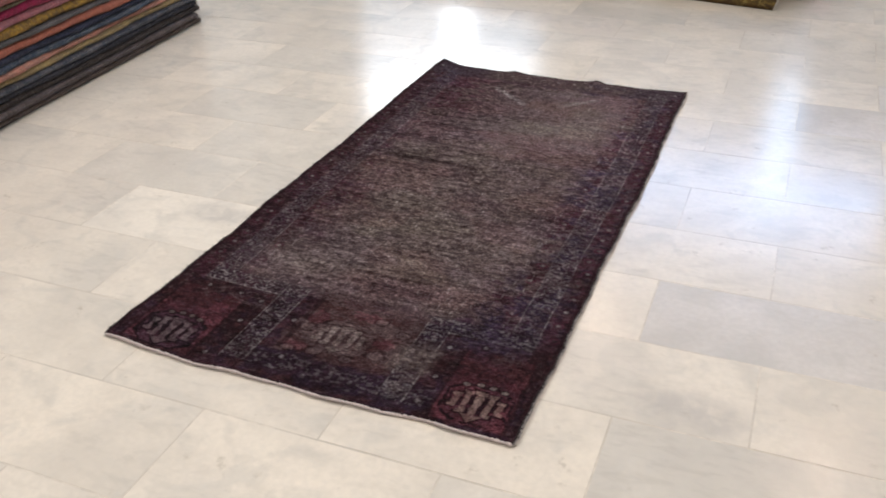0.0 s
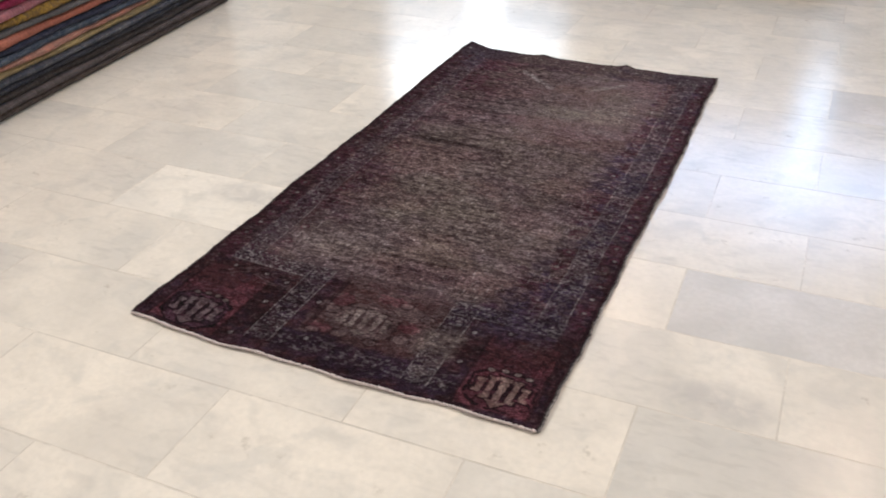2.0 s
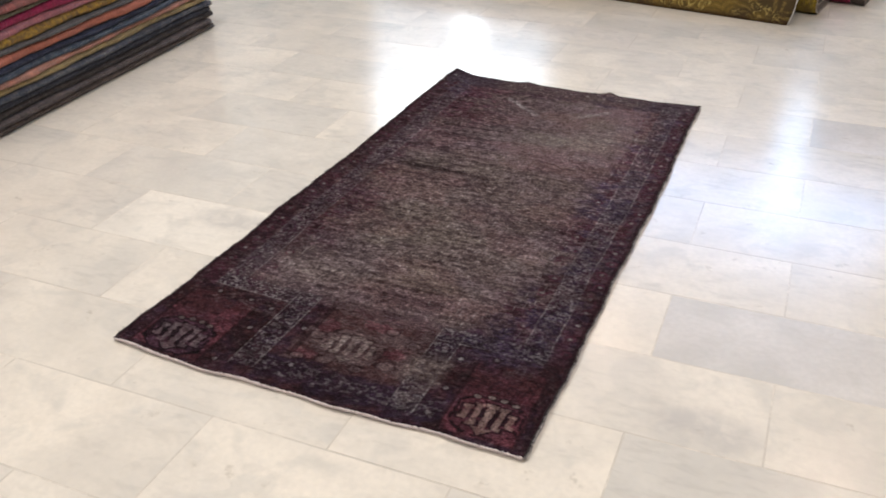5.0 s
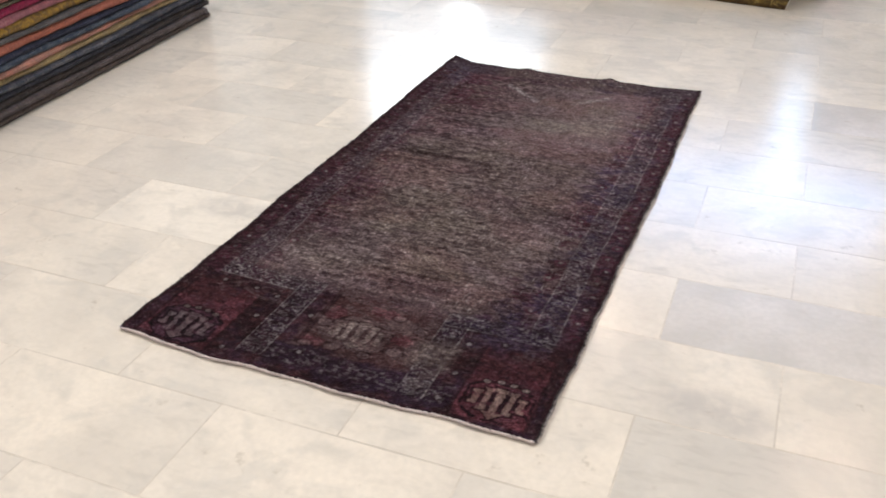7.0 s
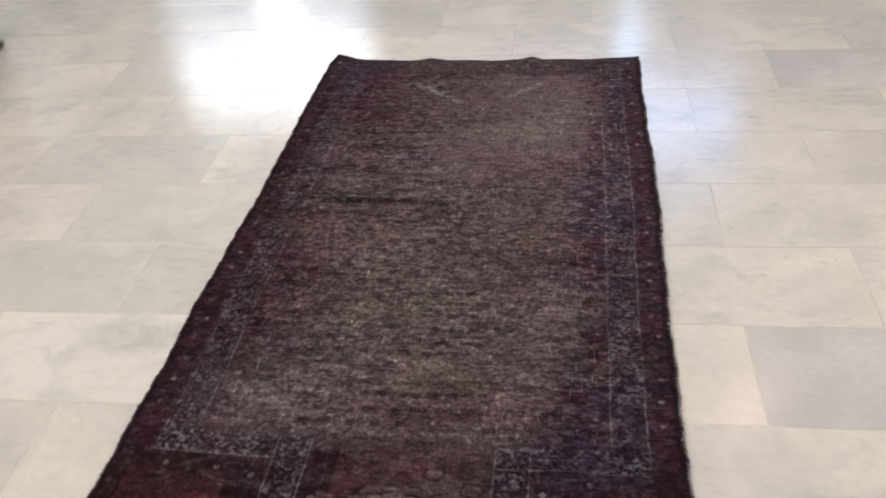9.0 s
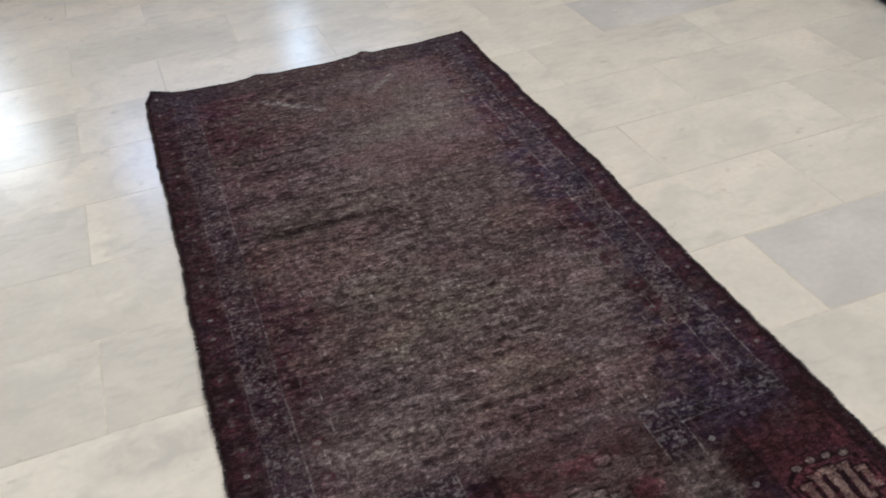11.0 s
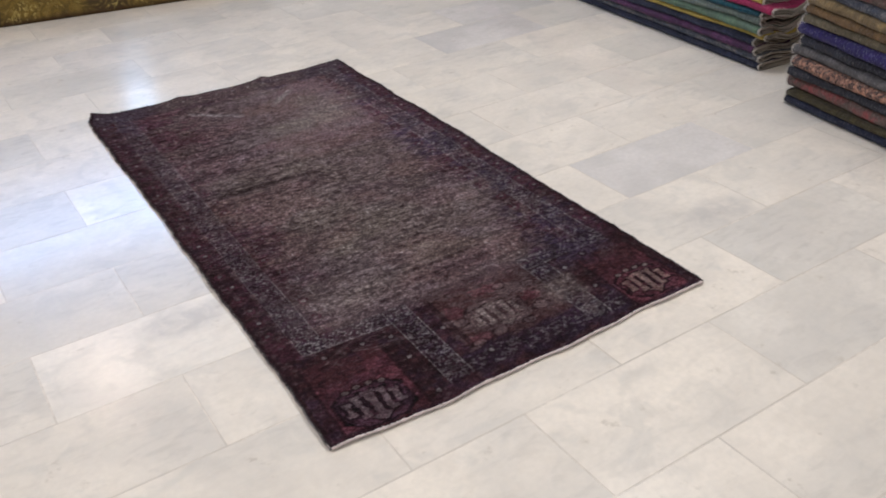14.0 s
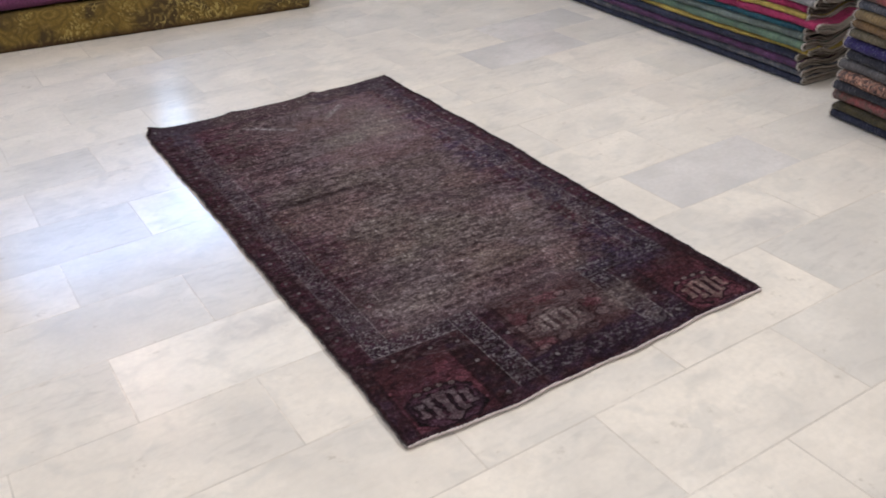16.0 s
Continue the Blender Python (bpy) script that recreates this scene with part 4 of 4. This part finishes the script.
LEFT_STACK = rows_of("""
0.030 umber dark umber folded wool rug on the tiles
0.028 plum_grey dull plum-grey folded wool rug in the stack
0.030 soot sooty black folded wool rug in the stack
0.026 charcoal charcoal folded wool rug in the stack
0.025 slate mottled slate grey folded wool rug
0.033 olive_tan olive-tan folded wool rug in the stack
0.026 salmon_pale faded salmon and grey folded wool rug
0.025 blue_grey blue-grey flecked folded wool rug
0.023 navy dark navy folded wool rug in the stack
0.044 salmon bright salmon folded wool rug in the stack
0.019 grey dark grey folded wool rug in the stack
0.036 mustard mustard and brown patterned folded rug
0.034 rose dusty rose folded wool rug in the stack
0.038 crimson deep crimson folded wool rug in the stack
0.022 olive_grey thin olive-grey folded wool rug
0.032 brick brick pink folded wool rug in the stack
0.028 soot blackish brown folded wool rug
0.032 brick reddish folded wool rug in the stack
0.030 slate slate grey folded wool rug on top
0.030 crimson crimson folded wool rug topping the stack
""")
# the stack on the west side: its folds face +x, so it is turned half about
W_LEN = 2.35
W_A = Vector((-1.342, 0.88))
W_B = Vector((-1.448, 2.490))
w_way = (W_B - W_A).normalized()
w_turn = math.degrees(math.atan2(w_way.y, w_way.x)) - 90 + 180
stack(W_B, w_turn, LEFT_STACK, W_LEN, 0.75, "rugs in the west stack", True, False, 2, loose=0.011)

EAST_FAR = rows_of("""
0.034 navy dark navy folded wool rug on the tiles
0.032 slate slate blue folded wool rug in the stack
0.034 purple plum purple folded wool rug in the stack
0.034 navy navy folded wool rug in the stack
0.024 yellow bright yellow folded wool rug in the stack
0.036 green sage green folded wool rug in the stack
0.040 grey_green pale grey-green folded wool rug
0.022 teal dark teal folded wool rug in the stack
0.036 magenta vivid magenta folded wool rug
0.022 yellow thin yellow folded rug in the stack
0.034 magenta magenta pink folded wool rug
0.036 silver silver grey folded wool rug
0.034 umber brown folded wool rug near the top
0.034 slate slate folded wool rug on the stack
""")
stack((2.490, 0.972), -4.6, EAST_FAR, 2.3, 0.85, "rugs in the far east stack", True, False, 3, squeeze=0.89, recede=0.0, ripple=0.020, loose=0.010, slip=0.045)

EAST_NEAR = rows_of("""
0.031 navy dark navy folded wool rug on the tiles
0.022 olive olive green folded wool rug in the stack
0.042 wine_grey wine red and grey folded wool rug
0.032 charcoal charcoal navy folded wool rug
0.036 floral orange floral folded wool rug with dark ground
0.030 grey plain grey folded wool rug in the stack
0.034 charcoal charcoal flecked folded wool rug
0.040 royal royal blue folded rug with white flecks
0.030 olive_grey olive-grey folded wool rug
0.028 gold_brown golden brown folded wool rug
0.030 gold_tan tan and gold folded wool rug
0.030 slate slate folded wool rug in the stack
0.034 wine_grey dull red patterned folded rug
0.032 navy navy folded wool rug near the top
0.032 grey grey folded wool rug on the stack
0.034 royal dark blue folded wool rug topping the stack
""")
e_way = (Vector((2.226, 0.210)) - Vector((2.296, 0.680))).normalized()
e_len = 1.9
e_foot = Vector((2.296, 0.680)) + e_way * e_len
stack(e_foot, math.degrees(math.atan2(-e_way.y, -e_way.x)) - 90, EAST_NEAR, e_len, 0.8, "rugs in the near east stack", False, True, 4, squeeze=1.16, recede=-0.0003, loose=0.010, slip=0.012)

# ---------------------------------------------------------------- draped gold rug and its neighbours at the back
gold = Nodes("gold_damask", 0.9)
gp = gold.node("ShaderNodeTexCoord").outputs["Object"]
bend = gold.node("ShaderNodeTexNoise", Vector=gp, Scale=5.0, Detail=2.0)
warp = gold.tree.nodes.new("ShaderNodeVectorMath")
warp.operation = "MULTIPLY_ADD"
gold.put(warp, 0, bend.outputs["Color"])
gold.put(warp, 1, (0.16, 0.16, 0.16))
gold.put(warp, 2, gp)
cells = gold.node("ShaderNodeTexVoronoi", Vector=warp.outputs[0], Scale=6.0)
# rings of scrollwork round each medallion
rings = gold.math("SINE", gold.math("MULTIPLY", cells.outputs["Distance"], 34.0))
scroll = gold.math("MULTIPLY", gold.span(rings, 0.1, 0.8), gold.span(gold.noise(gp, 24, 4, 1.2), 0.40, 0.56))
leaves = gold.math("MULTIPLY", gold.span(gold.noise(gp, 30, 5, 1.8), 0.52, 0.60), gold.span(gold.noise(gp, 6, 3, 0.8), 0.48, 0.60))
patches = gold.span(gold.noise(gp, 4.5, 4, 0.8), 0.42, 0.60)
gk = gold.noise(gp, 170, 2)
gc = gold.mix(patches, (0.175, 0.115, 0.026), (0.070, 0.046, 0.020))
gc = gold.mix(gold.math("MULTIPLY", scroll, 0.60), gc, (0.235, 0.160, 0.045))
gc = gold.mix(gold.math("MULTIPLY", gold.span(rings, -0.9, -0.3, 0.7, 0.0), 0.45), gc, (0.040, 0.030, 0.016))
gc = gold.mix(gold.math("MULTIPLY", leaves, 0.8), gc, (0.42, 0.32, 0.10))
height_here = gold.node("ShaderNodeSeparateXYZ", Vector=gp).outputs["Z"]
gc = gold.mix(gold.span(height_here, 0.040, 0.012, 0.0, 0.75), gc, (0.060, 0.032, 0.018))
gc = gold.mix(gold.span(gk, 0.35, 0.65, 0.0, 0.35), gc, (0.05, 0.035, 0.015))
gold.put(gold.out, "Base Color", gc)
gold.out.inputs["Specular IOR Level"].default_value = 0.15
gold.bump(gk, 0.6, 0.004)


def draped_rug(name, m, length, height, depth, mat, label, seed, front=0.05, ply=0.012, bound=True):
    """A rug draped over what lies behind: up from the floor, round a soft shoulder and back. Runs along +x, its front towards -y."""
    ob = empty(name, m, label, "rug", "rugs along the back")
    rng = random.Random(seed)
    ph = [rng.uniform(0, 6.28) for _ in range(4)]
    path = [(0.0, 0.0), (-0.004, 0.02), (0.004, 0.05), (0.016, 0.45 * height), (0.026, 0.7 * height)]
    path += [(front + 0.03 - (front) * math.cos(a), height - 0.05 + 0.05 * math.sin(a)) for a in (0.2, 0.6, 1.0, 1.4, 1.57)]
    path += [(front + 0.12, height + 0.004), (depth * 0.5, height), (depth, height)]
    segs = max(8, int(length / 0.03))
    bm = bmesh.new()
    rows = []
    for i in range(segs + 1):
        x = length * i / segs
        end = max(0.0, 1 - (length - x) / 0.10)
        row = []
        for k, (d, z) in enumerate(path):
            w = (0.006 * math.sin(x * 7 + ph[0]) + 0.004 * math.sin(x * 19 + ph[1] + z * 12)) * min(1, z / 0.05)
            lean = 0.05 * end * (z / height) ** 2 + 0.010 * math.sin(z / height * 5) * end
            row.append(bm.verts.new((x + lean, d + w, z + 0.002)))
        rows.append(row)
    back = [[bm.verts.new((v.co.x, v.co.y + ply * (1 if k < 9 else 0.2), max(0.001, v.co.z - ply * (0.15 if k < 6 else 0.9)))) for k, v in enumerate(row)] for row in rows]
    n = len(path)
    for i in range(segs):
        for k in range(n - 1):
            bm.faces.new((rows[i][k], rows[i + 1][k], rows[i + 1][k + 1], rows[i][k + 1]))
            f = bm.faces.new((back[i][k + 1], back[i + 1][k + 1], back[i + 1][k], back[i][k]))
            f.material_index = 1
    for i in (0, segs):
        for k in range(n - 1):
            f = bm.faces.new((rows[i][k], rows[i][k + 1], back[i][k + 1], back[i][k]))
            f.material_index = 1
    for i in range(segs):
        for k in (0, n - 1):
            f = bm.faces.new((rows[i][k], rows[i + 1][k], back[i + 1][k], back[i][k]))
            f.material_index = 1
    ends = [v.co.copy() for v in rows[-1]]
    bmesh.ops.recalc_face_normals(bm, faces=bm.faces)
    part("wool_face", bm, [mat, MAT_TAN], ob, smooth=True)
    if bound:
        pts = []
        for a, b in zip(ends, ends[1:]):
            for s in range(6):
                pts.append(a.lerp(b, s / 6) + Vector((0.002, 0.004, 0)))
        cord("binding", pts, 0.0038, MAT_FRINGE, ob, "pale end binding", 0.3, seed + 1, 6)
    return ob


g_a, g_b = Vector((-0.090, 3.895)), Vector((1.392, 3.618))
g_way = (g_b - g_a).normalized()
g_turn = math.degrees(math.atan2(g_way.y, g_way.x))
G_LEN = 2.7
g_org = g_b - g_way * G_LEN
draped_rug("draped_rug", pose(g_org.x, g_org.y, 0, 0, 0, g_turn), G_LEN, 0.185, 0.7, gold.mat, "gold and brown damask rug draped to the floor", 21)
purple_mat = dyed("orchid", (0.20, 0.055, 0.13), (0.13, 0.04, 0.10), 0.06)
p_org = g_org + Vector((-g_way.y, g_way.x)) * 0.07
folded_rug(Matrix.Translation((*(p_org + g_way * 1.86), 0.195)) @ pose(0, 0, 0, 0, 0, g_turn + 90), 1.86, 0.6, 0.11, purple_mat, "orchid purple rug folded on the gold rug", "rugs along the back", 77)
yellow_mat = dyed("ochre", (0.34, 0.23, 0.025), (0.16, 0.11, 0.03), 0.1, pattern=16)
folded_rug(Matrix.Translation((1.520, 3.850, 0.002)) @ pose(0, 0, 0, 0, 0, g_turn + 90), 1.0, 0.6, 0.16, yellow_mat, "ochre yellow folded rug on the tiles", "rugs along the back", 81, bound_start=True)
folded_rug(Matrix.Translation((1.690, 4.145, 0.002)) @ pose(0, 0, 0, 0, 0, g_turn + 90), 0.28, 0.5, 0.15, W["crimson"], "crimson folded rug between dark ones", "rugs along the back", 83)
folded_rug(Matrix.Translation((1.766, 4.135, 0.002)) @ pose(0, 0, 0, 0, 0, g_turn + 90), 0.07, 0.5, 0.14, W["umber"], "dark brown folded rug end on the tiles", "rugs along the back", 84)

# ---------------------------------------------------------------- marble tiles
TX, TY, OX, OY = 0.5992, 0.3045, -0.506, 0.4775
floor = tagged(part("floor", boxed((X0 - 0.1, Y0 - 0.1, -0.12), (X1 + 0.1, Y1 + 0.1, -0.0005)), MAT_GROUT), "waxed cream and grey marble tile floor in running bond", "floor", kind="structure")


def tile_bmesh(bm, cx, cy, rise=0.0):
    w, d, g, b = TX / 2, TY / 2, 0.0023, 0.0003
    rings = []
    for inset, z in ((g, -0.012), (g, -b), (g + b, 0.0)):
        rings.append([bm.verts.new((cx + sx * (w - inset), cy + sy * (d - inset), z + rise)) for sx, sy in ((-1, -1), (1, -1), (1, 1), (-1, 1))])
    for q, r in zip(rings, rings[1:]):
        for k in range(4):
            bm.faces.new((q[k], q[(k + 1) % 4], r[(k + 1) % 4], r[k]))
    bm.faces.new(rings[2])


def tile_mesh(kind):
    bm = bmesh.new()
    tile_bmesh(bm, 0, 0)
    mesh = bpy.data.meshes.new("tile_" + kind)
    bm.to_mesh(mesh)
    bm.free()
    mesh.materials.append(MAT_TILES[kind])
    return mesh


TILE_MESH = {k: tile_mesh(k) for k in MAT_TILES}
# the greyer stones: row and place in the row
GREY = {(0, 3), (5, 4), (6, 4)}
STAINED, CLOUDED = {(-1, 3)}, {(0, 0)}
PALE = {(1, 0), (3, 0), (3, 5), (0, 4), (-2, 3), (2, 0), (5, 5), (9, 2), (10, 3), (4, 1), (5, 0), (7, 1), (8, 3), (1, 5), (-3, 3), (-2, 5), (7, 4)}
rest = bmesh.new()
rng = random.Random(12)
for row in range(-19, 26):
    y = OY + (row + 0.5) * TY
    for col in range(-8, 12):
        x = OX + (col + 0.5) * TX - (TX / 2 if row % 2 else 0.0)
        if not (X0 + 0.25 < x < X1 - 0.25 and Y0 + 0.1 < y < Y1 - 0.1):
            continue
        rise = rng.uniform(-0.00025, 0.00025)
        if -2.1 < x < 3.1 and -1.3 < y < 4.6:
            kind = "grey" if (row, col) in GREY else "stained" if (row, col) in STAINED else "clouded" if (row, col) in CLOUDED else "pale" if (row, col) in PALE else "white"
            t = new("tile", TILE_MESH[kind])
            t.location = (x, y, rise)
            t.parent = floor
        else:
            tile_bmesh(rest, x, y, rise)
tagged(part("tiles", rest, MAT_TILE_REST, floor), kind="stuff")
